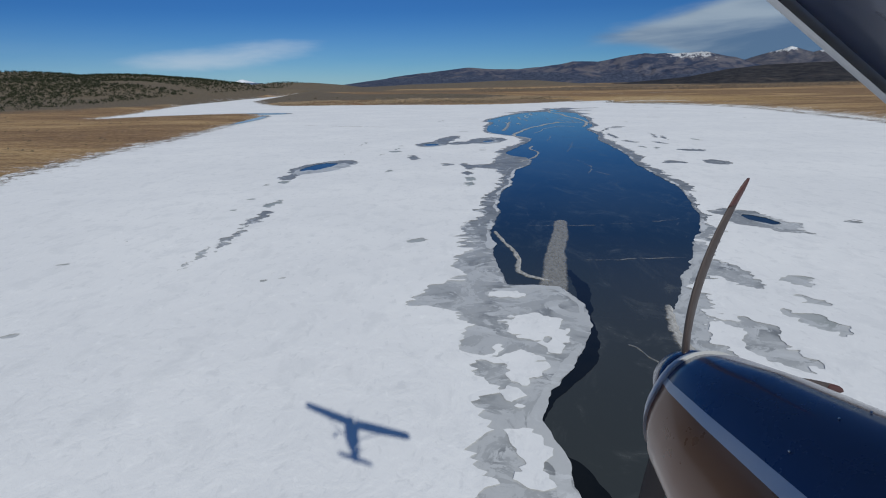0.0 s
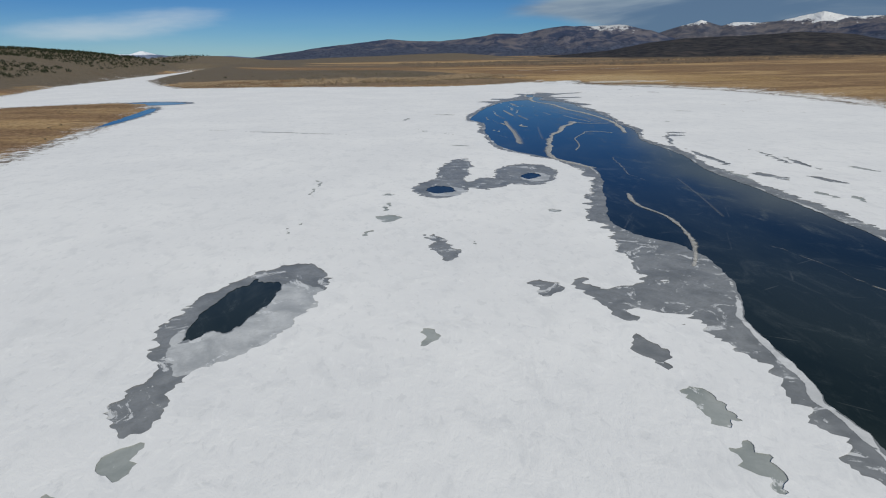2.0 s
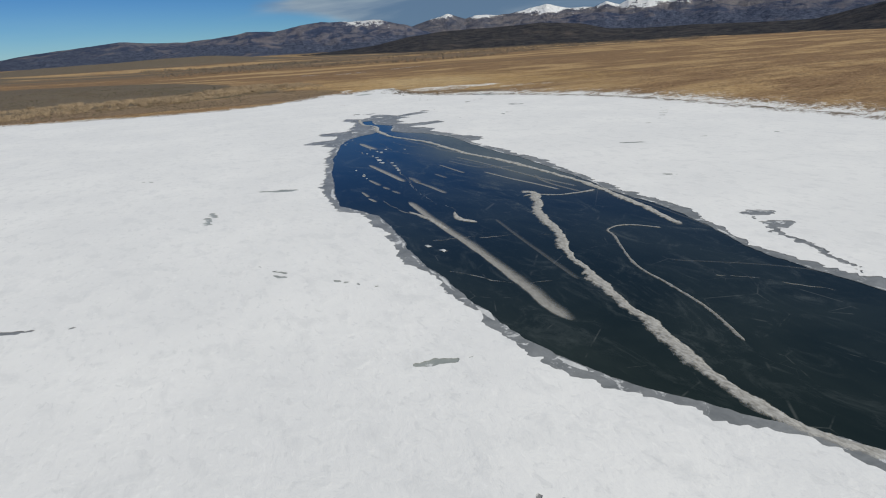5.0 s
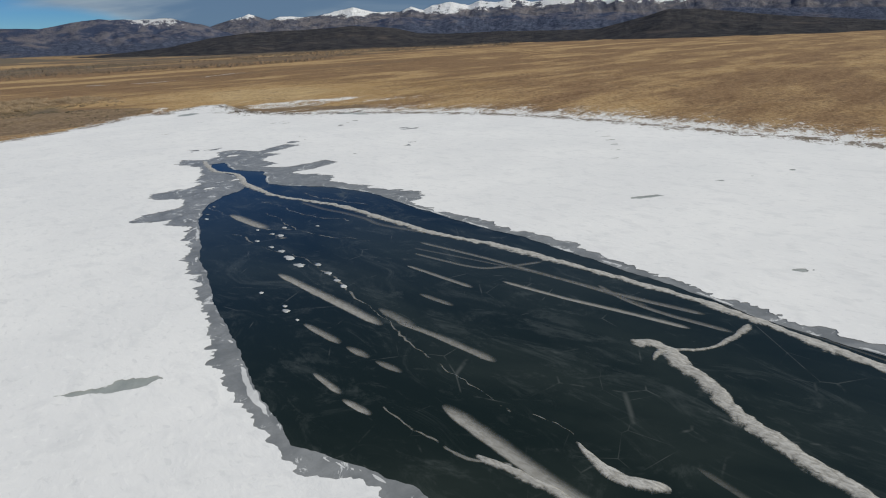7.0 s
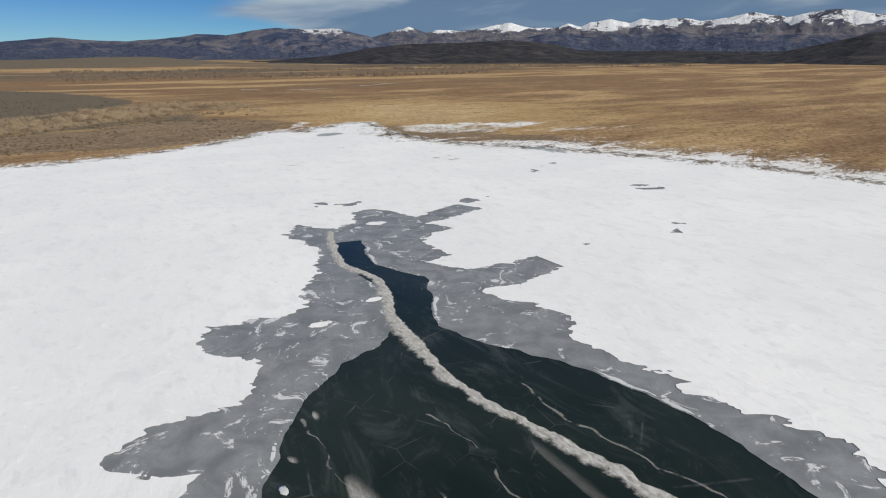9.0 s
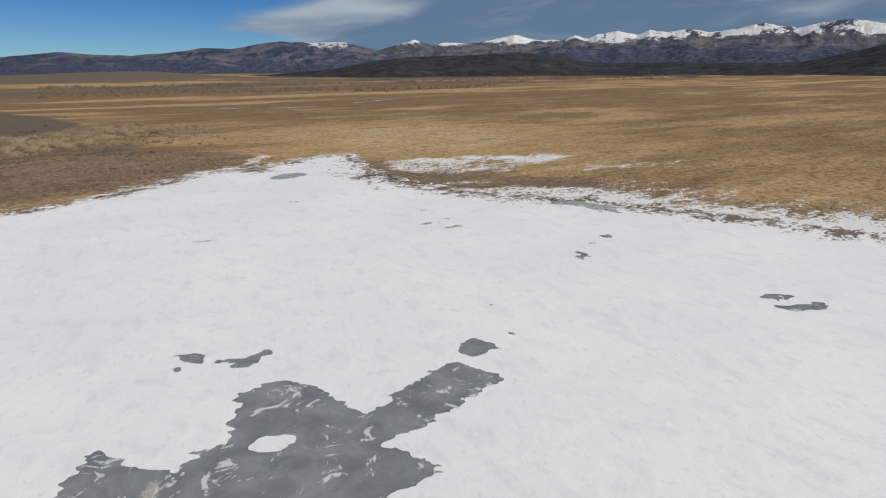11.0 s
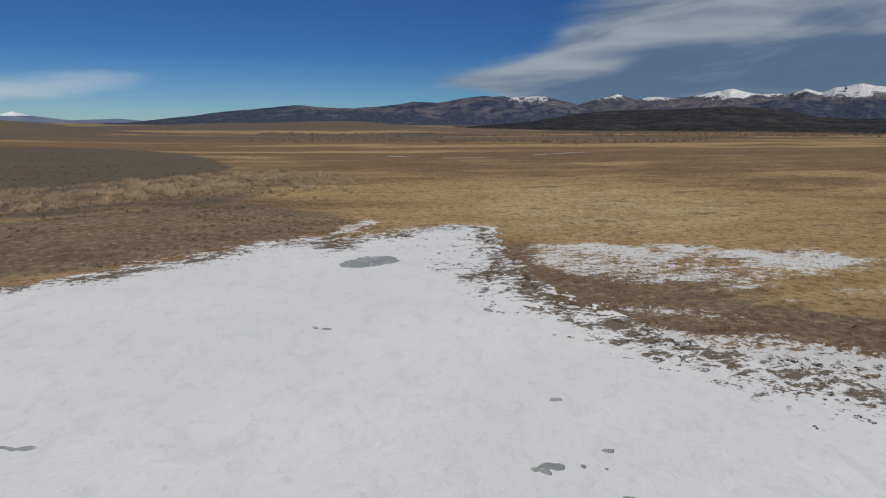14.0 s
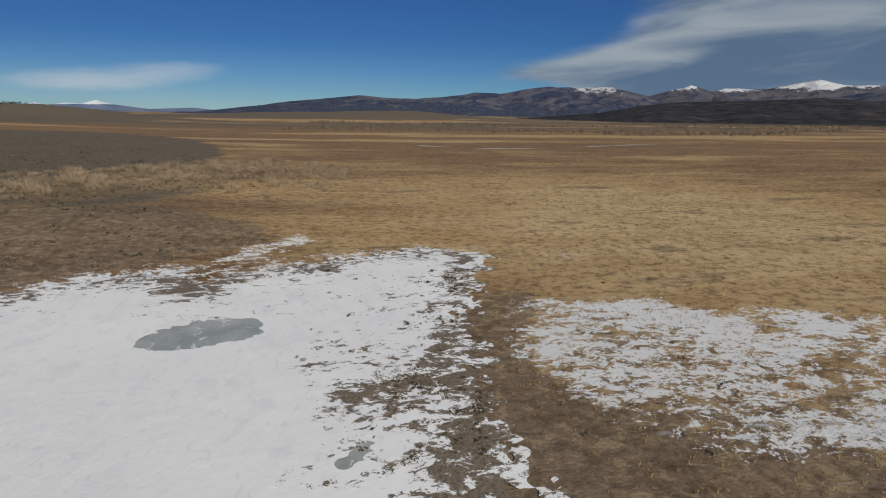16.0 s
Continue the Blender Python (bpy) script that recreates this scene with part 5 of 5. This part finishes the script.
def build_aircraft():
    root = new("light_aircraft")
    tagged(root, "navy and silver high-wing light aircraft in flight above the ice", "aircraft")
    X = 2.0
    cowl = [(2.20, X, -0.74, 0.19, 0.17), (2.15, X, -0.76, 0.26, 0.24), (2.0, X, -0.78, 0.32, 0.32), (1.7, X, -0.79, 0.38, 0.39), (1.2, X, -0.79, 0.46, 0.46), (0.75, X, -0.79, 0.55, 0.52)]
    body = [(0.75, X, -0.74, 0.58, 0.53), (0.3, X, -0.62, 0.59, 0.68), (-0.4, X, -0.58, 0.60, 0.70), (-1.4, X, -0.60, 0.56, 0.68), (-2.2, X, -0.60, 0.44, 0.54), (-3.6, X, -0.52, 0.26, 0.36), (-5.0, X, -0.46, 0.12, 0.20), (-5.6, X, -0.42, 0.04, 0.12)]
    for name, skin in (("cowling", cowl), ("fuselage", body)):
        top = part(name, loft(skin, 12, 168, 26), NAVY, root)
        part("stripe", loft(skin, 168, 174, 6), SILVER, top, "silver stripe")
        part("stripe", loft(skin, 6, 12, 6), SILVER, top, "silver stripe")
        part("lower_panel", loft(skin, 174, 366, 20), BRONZE, top, "bronze lower panel")
    nose = bmesh.new()
    n = 24
    ring = [nose.verts.new(Vector((X + 0.19 * math.cos(2 * math.pi * k / n), 2.19, -0.74 + 0.17 * math.sin(2 * math.pi * k / n))) * S) for k in range(n)]
    nose.faces.new(ring)
    part("cowl_face", nose, SILVER, root)
    part("nose_ring", loft([(2.215, X, -0.74, 0.16, 0.15), (2.205, X, -0.74, 0.205, 0.185), (2.15, X, -0.76, 0.268, 0.248), (2.09, X, -0.77, 0.298, 0.290)], 0, 360, 36), SILVER, root, "bright metal nose ring")
    sp = [(2.20, X, -0.72, 0.19, 0.19), (2.28, X, -0.72, 0.175, 0.175), (2.36, X, -0.72, 0.13, 0.13), (2.42, X, -0.72, 0.07, 0.07), (2.45, X, -0.72, 0.012, 0.012)]
    spinner = part("spinner", loft(sp, 0, 360, 28, 2.0), NAVY, root, "blue spinner")
    part("spinner_ring", loft([(2.17, X, -0.72, 0.20, 0.20), (2.215, X, -0.72, 0.197, 0.197)], 0, 360, 28, 2.0), SILVER, spinner, "bright spinner backplate")
    for turn, sweep in ((-32, 0.30), (68, 0.09), (160, 0.09)):
        rot = Matrix.Rotation(radians(turn), 4, "Y")
        for name, r0, r1, mat in (("propeller_blade", 0.10, 0.86, BLADE), ("blade_tip", 0.86, 0.98, TIP)):
            bm = bmesh.new()
            rings = []
            for k in range(11):
                r = r0 + (r1 - r0) * k / 10
                t = (r - 0.1) / 0.88
                half = 0.030 + 0.045 * math.sin(math.pi * min(t * 0.9 + 0.12, 1)) * (1 - 0.35 * t)
                if r > 0.9:
                    half *= math.sqrt(max(1 - ((r - 0.9) / 0.082) ** 2, 0.02))
                pitch = radians(52 - 34 * t)
                thick = 0.020 * (1 - 0.75 * t)
                bow = sweep * t * t
                ring = []
                for a in range(8):
                    q = 2 * math.pi * a / 8
                    u, w = half * math.cos(q), thick * math.sin(q)
                    p = rot @ Vector((bow + u * math.cos(pitch) - w * math.sin(pitch), u * math.sin(pitch) + w * math.cos(pitch), r))
                    ring.append(bm.verts.new((p + Vector((X, 2.29, -0.72))) * S))
                rings.append(ring)
            for a, b in zip(rings, rings[1:]):
                for k in range(8):
                    bm.faces.new((a[k], a[(k + 1) % 8], b[(k + 1) % 8], b[k])).smooth = True
            bm.faces.new(rings[0])
            bm.faces.new(rings[-1])
            bmesh.ops.recalc_face_normals(bm, faces=bm.faces)
            part(name, bm, mat, root, "red-tipped end" if mat is TIP else "")
    # wing of one chord, tapering towards its tips
    W = {"le": 0.75, "z": 0.08}
    for sgn, name in ((-1, "wing"), (1, "wing")):
        st = []
        for t, chord in ((0.0, 1.65), (0.45, 1.63), (0.85, 1.30), (0.97, 1.12), (1.0, 0.8)):
            st.append((X + sgn * (0.25 + 5.2 * t), W["le"] - 0.82 + 0.1 * t * t, W["z"] + 0.40 * t, chord / 2, 0.11 * (1 - 0.35 * t)))
        w = part(name, loft(st, 0, 360, 24, 1.9, "x"), NAVY, root, "dark blue wing")
        # highlight along the leading edge, made as a strip of silver paint
        part("edge_highlight", loft([(x, cy + cr * 0.975, cz, cr * 0.035, rz * 0.42) for x, cy, cz, cr, rz in st], -110, 110, 8, 2.0, "x"), SILVER, w, "silver strip standing in for the leading edge highlight")
        part("wing_strut", tube((X + sgn * 0.50, W["le"] - 1.35, -1.22), (X + sgn * 2.6, W["le"] - 1.15, W["z"] - 0.06), 0.03, 0.07), NAVY, root)
    part("tailplane", loft([(X - 1.6, -5.1, -0.42, 0.28, 0.03), (X - 0.1, -5.05, -0.42, 0.46, 0.05), (X + 0.1, -5.05, -0.42, 0.46, 0.05), (X + 1.6, -5.1, -0.42, 0.28, 0.03)], 0, 360, 16, 2.0, "x"), NAVY, root)
    fin = bmesh.new()
    prof = [(-3.9, -0.3), (-4.7, 0.10), (-5.1, 0.85), (-5.65, 0.88), (-5.75, -0.35)]
    for dx in (-0.035, 0.035):
        fin.faces.new([fin.verts.new(Vector((X + dx, y, z)) * S) for y, z in prof])
    fin.verts.ensure_lookup_table()
    m = len(prof)
    for k in range(m):
        fin.faces.new((fin.verts[k], fin.verts[(k + 1) % m], fin.verts[m + (k + 1) % m], fin.verts[m + k]))
    bmesh.ops.recalc_face_normals(fin, faces=fin.faces)
    part("fin", fin, NAVY, root)
    for sgn in (-1, 1):
        part("gear_leg", tube((X + sgn * 0.45, 0.25, -1.18), (X + sgn * 1.15, 0.35, -1.75), 0.025, 0.06), SILVER, root)
        wheel = loft([(X + sgn * 1.15 - 0.09, 0.35, -1.85, 0.20, 0.20), (X + sgn * 1.15 - 0.05, 0.35, -1.85, 0.27, 0.27), (X + sgn * 1.15 + 0.05, 0.35, -1.85, 0.27, 0.27), (X + sgn * 1.15 + 0.09, 0.35, -1.85, 0.20, 0.20)], 0, 360, 20, 2.0, "x")
        tyre = part("wheel", wheel, RUBBER, root)
        part("hub", loft([(X + sgn * 1.25, 0.35, -1.85, 0.09, 0.09), (X + sgn * 1.255, 0.35, -1.85, 0.02, 0.02)], 0, 360, 14, 2.0, "x"), SILVER, tyre)
        win = bmesh.new()
        win.faces.new([win.verts.new(Vector((X + sgn * 0.604, y, z)) * S) for y, z in ((0.15, -0.30), (-0.5, -0.30), (-0.5, 0.12), (-0.05, 0.12))])
        part("side_window", win, GLASS, root)
    for x in np.linspace(-0.42, 0.42, 9):
        b = bmesh.new()
        bmesh.ops.create_icosphere(b, subdivisions=1, radius=0.0045 * S, matrix=Matrix.Translation(Vector((X + x, 1.32, -0.79 + 0.447 * (1 - abs(x / 0.445) ** 2.5) ** 0.4)) * S))
        part("rivet", b, SILVER, root)
    heading, pitch, bank = 11.58, -0.43, 27.65
    root.matrix_world = Matrix.Translation(PATH[0][1]) @ Matrix.Rotation(radians(heading), 4, "Z") @ Matrix.Rotation(radians(pitch), 4, "X") @ Matrix.Rotation(radians(bank), 4, "Y") @ Matrix.Translation(Vector((0.14, 0, 0.23)) * S)


build_aircraft()


# ---- plants ----
def mat_plant(name, dark, light, rough=0.9):
    m, nt, b = material(name, rough, spec=0.1)
    k = Kit(nt)
    rnd = k.new("ShaderNodeNewGeometry").outputs["Random Per Island"]
    k.put(b.inputs["Base Color"], k.mix(rnd, dark, light))
    return m


WILLOW = mat_plant("bare_willow_twigs", (0.18, 0.135, 0.09), (0.42, 0.33, 0.235))
GRASS = mat_plant("dry_grass_blades", (0.11, 0.065, 0.028), (0.58, 0.43, 0.22))
SAGE = mat_plant("sagebrush_twigs", (0.06, 0.054, 0.040), (0.17, 0.145, 0.10))
SEDGE = mat_plant("dead_sedge", (0.030, 0.026, 0.018), (0.135, 0.104, 0.068))
JUNIPER = mat_plant("juniper_needles", (0.012, 0.018, 0.010), (0.045, 0.050, 0.030))
COTTON = mat_plant("leafless_cottonwood", (0.10, 0.08, 0.065), (0.21, 0.17, 0.135))


def ground_z(x, y):
    x, y = np.atleast_1d(np.asarray(x, float)), np.atleast_1d(np.asarray(y, float))
    return land_height(x, y, shore_field(x, y))


def spikes(rng, n, height, spread, thick, lean=0.5):
    """Vertices and faces of n thin, bent, three-sided twigs out of one root."""
    v, f = [], []
    for i in range(n):
        a, r = rng.uniform(0, 6.283), spread * math.sqrt(rng.uniform(0, 1))
        h = height * rng.uniform(0.55, 1.0)
        tilt = lean * rng.uniform(0.1, 1.0)
        x0, y0 = 0.35 * r * math.cos(a), 0.35 * r * math.sin(a)
        xm, ym = x0 + h * 0.5 * tilt * math.cos(a), y0 + h * 0.5 * tilt * math.sin(a)
        xt, yt = xm + h * 0.6 * tilt * math.cos(a + 0.5), ym + h * 0.6 * tilt * math.sin(a + 0.5)
        b = len(v)
        for (px, py, pz), w in (((x0, y0, -0.05), thick), ((xm, ym, h * 0.55), thick * 0.75)):
            for q in (0, 2.094, 4.189):
                v.append((px + w * math.cos(q), py + w * math.sin(q), pz))
        v.append((xt, yt, h))
        for k in range(3):
            j = (k + 1) % 3
            f += [(b + k, b + j, b + 3 + j, b + 3 + k), (b + 3 + k, b + 3 + j, b + 6)]
    return v, f


def scatter_mesh(name, kinds, places, mat):
    """One mesh of many small plants: kinds are (verts, faces); places rows of x, y, z, size, turn, kind."""
    V, loops, sizes, base = [], [], [], 0
    packs = []
    for v, f in kinds:
        packs.append((np.array(v, float), np.concatenate([np.array(q) for q in f]), np.array([len(q) for q in f])))
    for x, y, z, s, t, k in places:
        v, l, n = packs[int(k)]
        c, d = math.cos(t), math.sin(t)
        V.append(np.stack([x + s * (v[:, 0] * c - v[:, 1] * d), y + s * (v[:, 0] * d + v[:, 1] * c), z + s * v[:, 2]], -1))
        loops.append(l + base)
        sizes.append(n)
        base += len(v)
    return sheet_mesh(name, np.concatenate(V), np.concatenate(loops), np.concatenate(sizes), mat)


def clump(rng, n, flat=0.7):
    """A ragged crown of n small leaning leaf triangles round a hidden middle."""
    v, f = [], []
    for i in range(n):
        a, b = rng.uniform(0, 6.283), math.asin(rng.uniform(-0.15, 1))
        r = rng.uniform(0.55, 1.0)
        p = np.array([r * math.cos(a) * math.cos(b), r * math.sin(a) * math.cos(b), flat * (0.25 + r * math.sin(b))])
        q = len(v)
        for k in range(3):
            v.append(tuple(p + np.array([rng.uniform(-0.42, 0.42), rng.uniform(-0.42, 0.42), rng.uniform(-0.34, 0.34)])))
        f.append((q, q + 1, q + 2))
    return v, f


def build_plants():
    rng = random.Random(5)
    # willow shrubs on the north-west shore, each one a thing
    shapes = []
    for k in range(5):
        v, f = spikes(rng, 130, 1.0, 1.3, 0.012, 0.9)
        me = bpy.data.meshes.new("willow_shrub")
        me.from_pydata(v, [], f)
        me.materials.append(WILLOW)
        shapes.append(me)
    made = 0
    while made < 280:
        x = rng.uniform(-60, 112)
        y = np.interp(x, (-60, 30, 64, 90, 112), (522, 536, 562, 592, 570)) - 50 * rng.random() ** 1.5 * (1 if x < 90 else 1.5)
        if float(fbm(np.array([x]), np.array([y]), 14, 3, 171)[0]) < -0.08 or (x > 88 and rng.random() < 0.5):
            continue
        s = rng.uniform(0.8, 2.3)
        ob = new("willow_shrub", shapes[made % 5])
        ob.matrix_world = Matrix.Translation((x, y, float(ground_z(x, y)[0]))) @ Matrix.Rotation(rng.uniform(0, 6.28), 4, "Z") @ Matrix.Diagonal((s * 1.15, s * 1.15, s, 1))
        tagged(ob, "bare tan willow shrub behind the lake shore", "shrub", "willow shrubs on the shore")
        made += 1
    kinds = [spikes(rng, 26, 1.0, 0.8, 0.016, 0.8) for _ in range(6)]
    pts = []
    while len(pts) < 9000:
        x = rng.uniform(-150, 116)
        pts.append((x, float(np.interp(x, (-150, -60, 30, 64, 90, 116), (545, 524, 538, 564, 594, 560))) - 52 * rng.random() ** 1.2))
    xy = np.array(pts)
    d, z = shore_field(xy[:, 0], xy[:, 1]), ground_z(xy[:, 0], xy[:, 1])
    keep = (d > 3) & (fbm(xy[:, 0], xy[:, 1], 12, 4, 175) > -0.10)
    places = [(x, y, zz, rng.uniform(0.35, 1.3), rng.uniform(0, 6.28), rng.randrange(6)) for (x, y), zz, k in zip(xy, z, keep) if k]
    tagged(new("willow_thicket", scatter_mesh("willow_thicket", kinds, places, WILLOW)), "thicket of bare tan willow behind the shore", "shrubs", kind="stuff")
    # dry grass of the meadow
    kinds = [spikes(rng, 7, 1.0, 0.9, 0.035, 0.9) for _ in range(6)]
    rows = []
    while len(rows) < 30000:
        x, y = rng.uniform(95, 262), rng.uniform(396, 590)
        if rng.random() > 1.25 * math.exp(-max(y - 432, 0) / 75):
            continue
        rows.append((x, y))
    xy = np.array(rows)
    d = shore_field(xy[:, 0], xy[:, 1])
    z = ground_z(xy[:, 0], xy[:, 1])
    keep = (d > 1.5) & (fbm(xy[:, 0], xy[:, 1], 7, 4, 181) > -0.08)
    places = [(x, y, zz, rng.uniform(0.12, 0.34), rng.uniform(0, 6.28), rng.randrange(6)) for (x, y), zz, k in zip(xy, z, keep) if k]
    tagged(new("dry_grass", scatter_mesh("dry_grass", kinds, places, GRASS)), "golden dry grass tufts on the meadow", "grass", kind="stuff")
    # dark sedge tussocks in the slush of the shore
    kinds = [clump(rng, 20, 0.26) for _ in range(6)]
    rows = [(rng.uniform(104, 172), rng.uniform(372, 462)) for _ in range(60000)] + [(rng.uniform(20, 128), rng.uniform(425, 466)) for _ in range(16000)]
    xy = np.array(rows)
    d, z = shore_field(xy[:, 0], xy[:, 1]), ground_z(xy[:, 0], xy[:, 1])
    east = np.clip((xy[:, 0] - 112) / 8, 0, 1) * np.clip((462 - xy[:, 1]) / 12, 0, 1)
    thick = east * (0.95 * np.exp(-((d - 1.5) / 5.5) ** 2) + 0.40 * np.exp(-((d - 14) / 10) ** 2)) + 0.75 * np.exp(-((d - 0.3) / 2.2) ** 2) * (1 - east) + 0.9 * bell(xy[:, 0], xy[:, 1], 119.5, 428, 4.5, 11, 0)
    patchy = fbm(xy[:, 0] * 0.8, xy[:, 1] * 1.2, 3.2, 4, 231, 0.62) * 6.5 - 0.25
    luck = np.array([rng.random() for _ in range(len(xy))])
    keep = luck < 0.50 * thick * np.clip(patchy, 0, 1)
    keep &= (d < np.where(xy[:, 1] > 408, 0.3, 8)) & (d > -12)
    places = [(x, y, max(zz, 0.0) - 0.02, 0.09 + 0.26 * rng.random() ** 2, rng.uniform(0, 6.28), rng.randrange(6)) for (x, y), zz, k in zip(xy, z, keep) if k]
    tagged(new("sedge_tussocks", scatter_mesh("sedge_tussocks", kinds, places, SEDGE)), "dark dead sedge tussocks standing in the shore slush", "sedge", kind="stuff")
    # sagebrush on the low rise and along the shores
    kinds = [clump(rng, 16, 0.6) for _ in range(6)]
    pts = [(rng.gauss(20, 65), rng.gauss(570, 65)) for _ in range(5200)] + [(rng.uniform(-160, 110), rng.uniform(445, 535)) for _ in range(3200)]
    pts += [(rng.uniform(125, 340), rng.uniform(270, 740)) for _ in range(2600)] + [(rng.uniform(-260, -60), rng.uniform(30, 330)) for _ in range(900)]
    xy = np.array(pts)
    d, z = shore_field(xy[:, 0], xy[:, 1]), ground_z(xy[:, 0], xy[:, 1])
    keep = (d > 3) & (fbm(xy[:, 0], xy[:, 1], 22, 4, 191) > -0.04)
    places = [(x, y, zz, rng.uniform(0.2, 0.55) * (1.0 if x < 100 else 0.6), rng.uniform(0, 6.28), rng.randrange(6)) for (x, y), zz, k in zip(xy, z, keep) if k]
    tagged(new("sagebrush", scatter_mesh("sagebrush", kinds, places, SAGE)), "low dark sagebrush on the shore and rise", "shrub", kind="stuff")
    # junipers on the western hill
    kinds = [clump(rng, 26, 1.25) for _ in range(5)]
    pts = [(rng.gauss(-560, 210), rng.gauss(760, 170)) for _ in range(6500)] + [(rng.gauss(-430, 110), rng.gauss(600, 150)) for _ in range(4500)] + [(rng.gauss(-800, 200), rng.gauss(560, 160)) for _ in range(2500)] + [(rng.gauss(-410, 110), rng.gauss(900, 110)) for _ in range(4500)] + [(rng.gauss(-300, 80), rng.gauss(1160, 80)) for _ in range(900)] + [(rng.uniform(-200, 60), rng.uniform(570, 640)) for _ in range(9)]
    xy = np.array(pts)
    d, z = shore_field(xy[:, 0], xy[:, 1]), ground_z(xy[:, 0], xy[:, 1])
    keep = (d > 14) & (((z > 2.0) & (xy[:, 0] < -280)) | (np.arange(len(xy)) >= len(xy) - 9)) & (fbm(xy[:, 0], xy[:, 1], 90, 4, 201) > -0.12)
    places = [(x, y, zz, rng.uniform(0.7, 1.9), rng.uniform(0, 6.28), rng.randrange(5)) for (x, y), zz, k in zip(xy, z, keep) if k]
    tagged(new("juniper_wood", scatter_mesh("juniper_wood", kinds, places, JUNIPER)), "scattered dark junipers on the brown hillside", "trees", kind="stuff")
    # leafless cottonwoods along the creek, far across the meadow
    kinds = [spikes(rng, 12, 1.0, 0.6, 0.035, 0.8) for _ in range(6)]
    pts = []
    for _ in range(9000):
        x = rng.uniform(60, 1700)
        y = 860 + 0.16 * x + rng.gauss(0, 22) + 60 * math.sin(x * 0.011) + rng.choice((0, 0, 70, 150, 210, 210, 330, 330, 330))
        pts.append((x, y))
    xy = np.array(pts)
    z = ground_z(xy[:, 0], xy[:, 1])
    keep = fbm(xy[:, 0], xy[:, 1], 80, 4, 211) > -0.05
    places = [(x, y, zz, rng.uniform(1.2, 2.2) + 3.0 * rng.random() ** 3, rng.uniform(0, 6.28), rng.randrange(5)) for (x, y), zz, k in zip(xy, z, keep) if k]
    tagged(new("cottonwoods", scatter_mesh("cottonwoods", kinds, places, COTTON)), "leafless cottonwoods in a line across the plain", "trees", kind="stuff")
    # frozen creek bend out in the meadow
    q = smooth_line([(150, 682), (172, 664), (205, 662), (240, 680), (275, 698), (300, 700)], 2.0)
    dd = np.gradient(q, axis=0)
    nn = np.stack([-dd[:, 1], dd[:, 0]], -1) / np.linalg.norm(dd, axis=1)[:, None]
    s = np.arange(len(q)) * 2.0
    w = np.clip(0.35 + 3.4 * fbm(s, 0 * s, 26, 4, 221, 0.6), 0.02, 1.3)
    side = [np.concatenate([q + g * nn * w[:, None], (ground_z(q[:, 0], q[:, 1]) + 0.12)[:, None]], 1) for g in (-1, 1)]
    v = np.stack(side, 1).reshape(-1, 3)
    i = np.arange(len(q) - 1) * 2
    idx = np.stack([i, i + 2, i + 3, i + 1], -1).reshape(-1)
    me = sheet_mesh("frozen_creek", v, idx, np.full(len(i), 4), SNOW)
    tagged(new("frozen_creek", me), "snow-filled creek bend in the meadow", "creek", kind="structure")

    # snow lying in wheel ruts beside the shore
    for i, line in enumerate(([(129.9, 421.1), (134.2, 420.9), (140.5, 420.7), (147.2, 420), (156.4, 419.4)], [(133.2, 418.2), (135.1, 417.6), (137.5, 416.3), (141.7, 415), (149.6, 413.6)], [(133.9, 410.8), (139.3, 409.9), (146.8, 409.6)])):
        rut = ribbon("snowy_rut", line, 0.26, 0.55, 0.03, 801 + 7 * i, ragged=1.6, rough=1.8, fading=0.8, broken=0.5, label="thin line of snow in a wheel rut", category="snow", group="snowy wheel ruts")
        for v in rut.data.vertices:
            v.co.z += float(ground_z(v.co.x, v.co.y)[0])


build_plants()
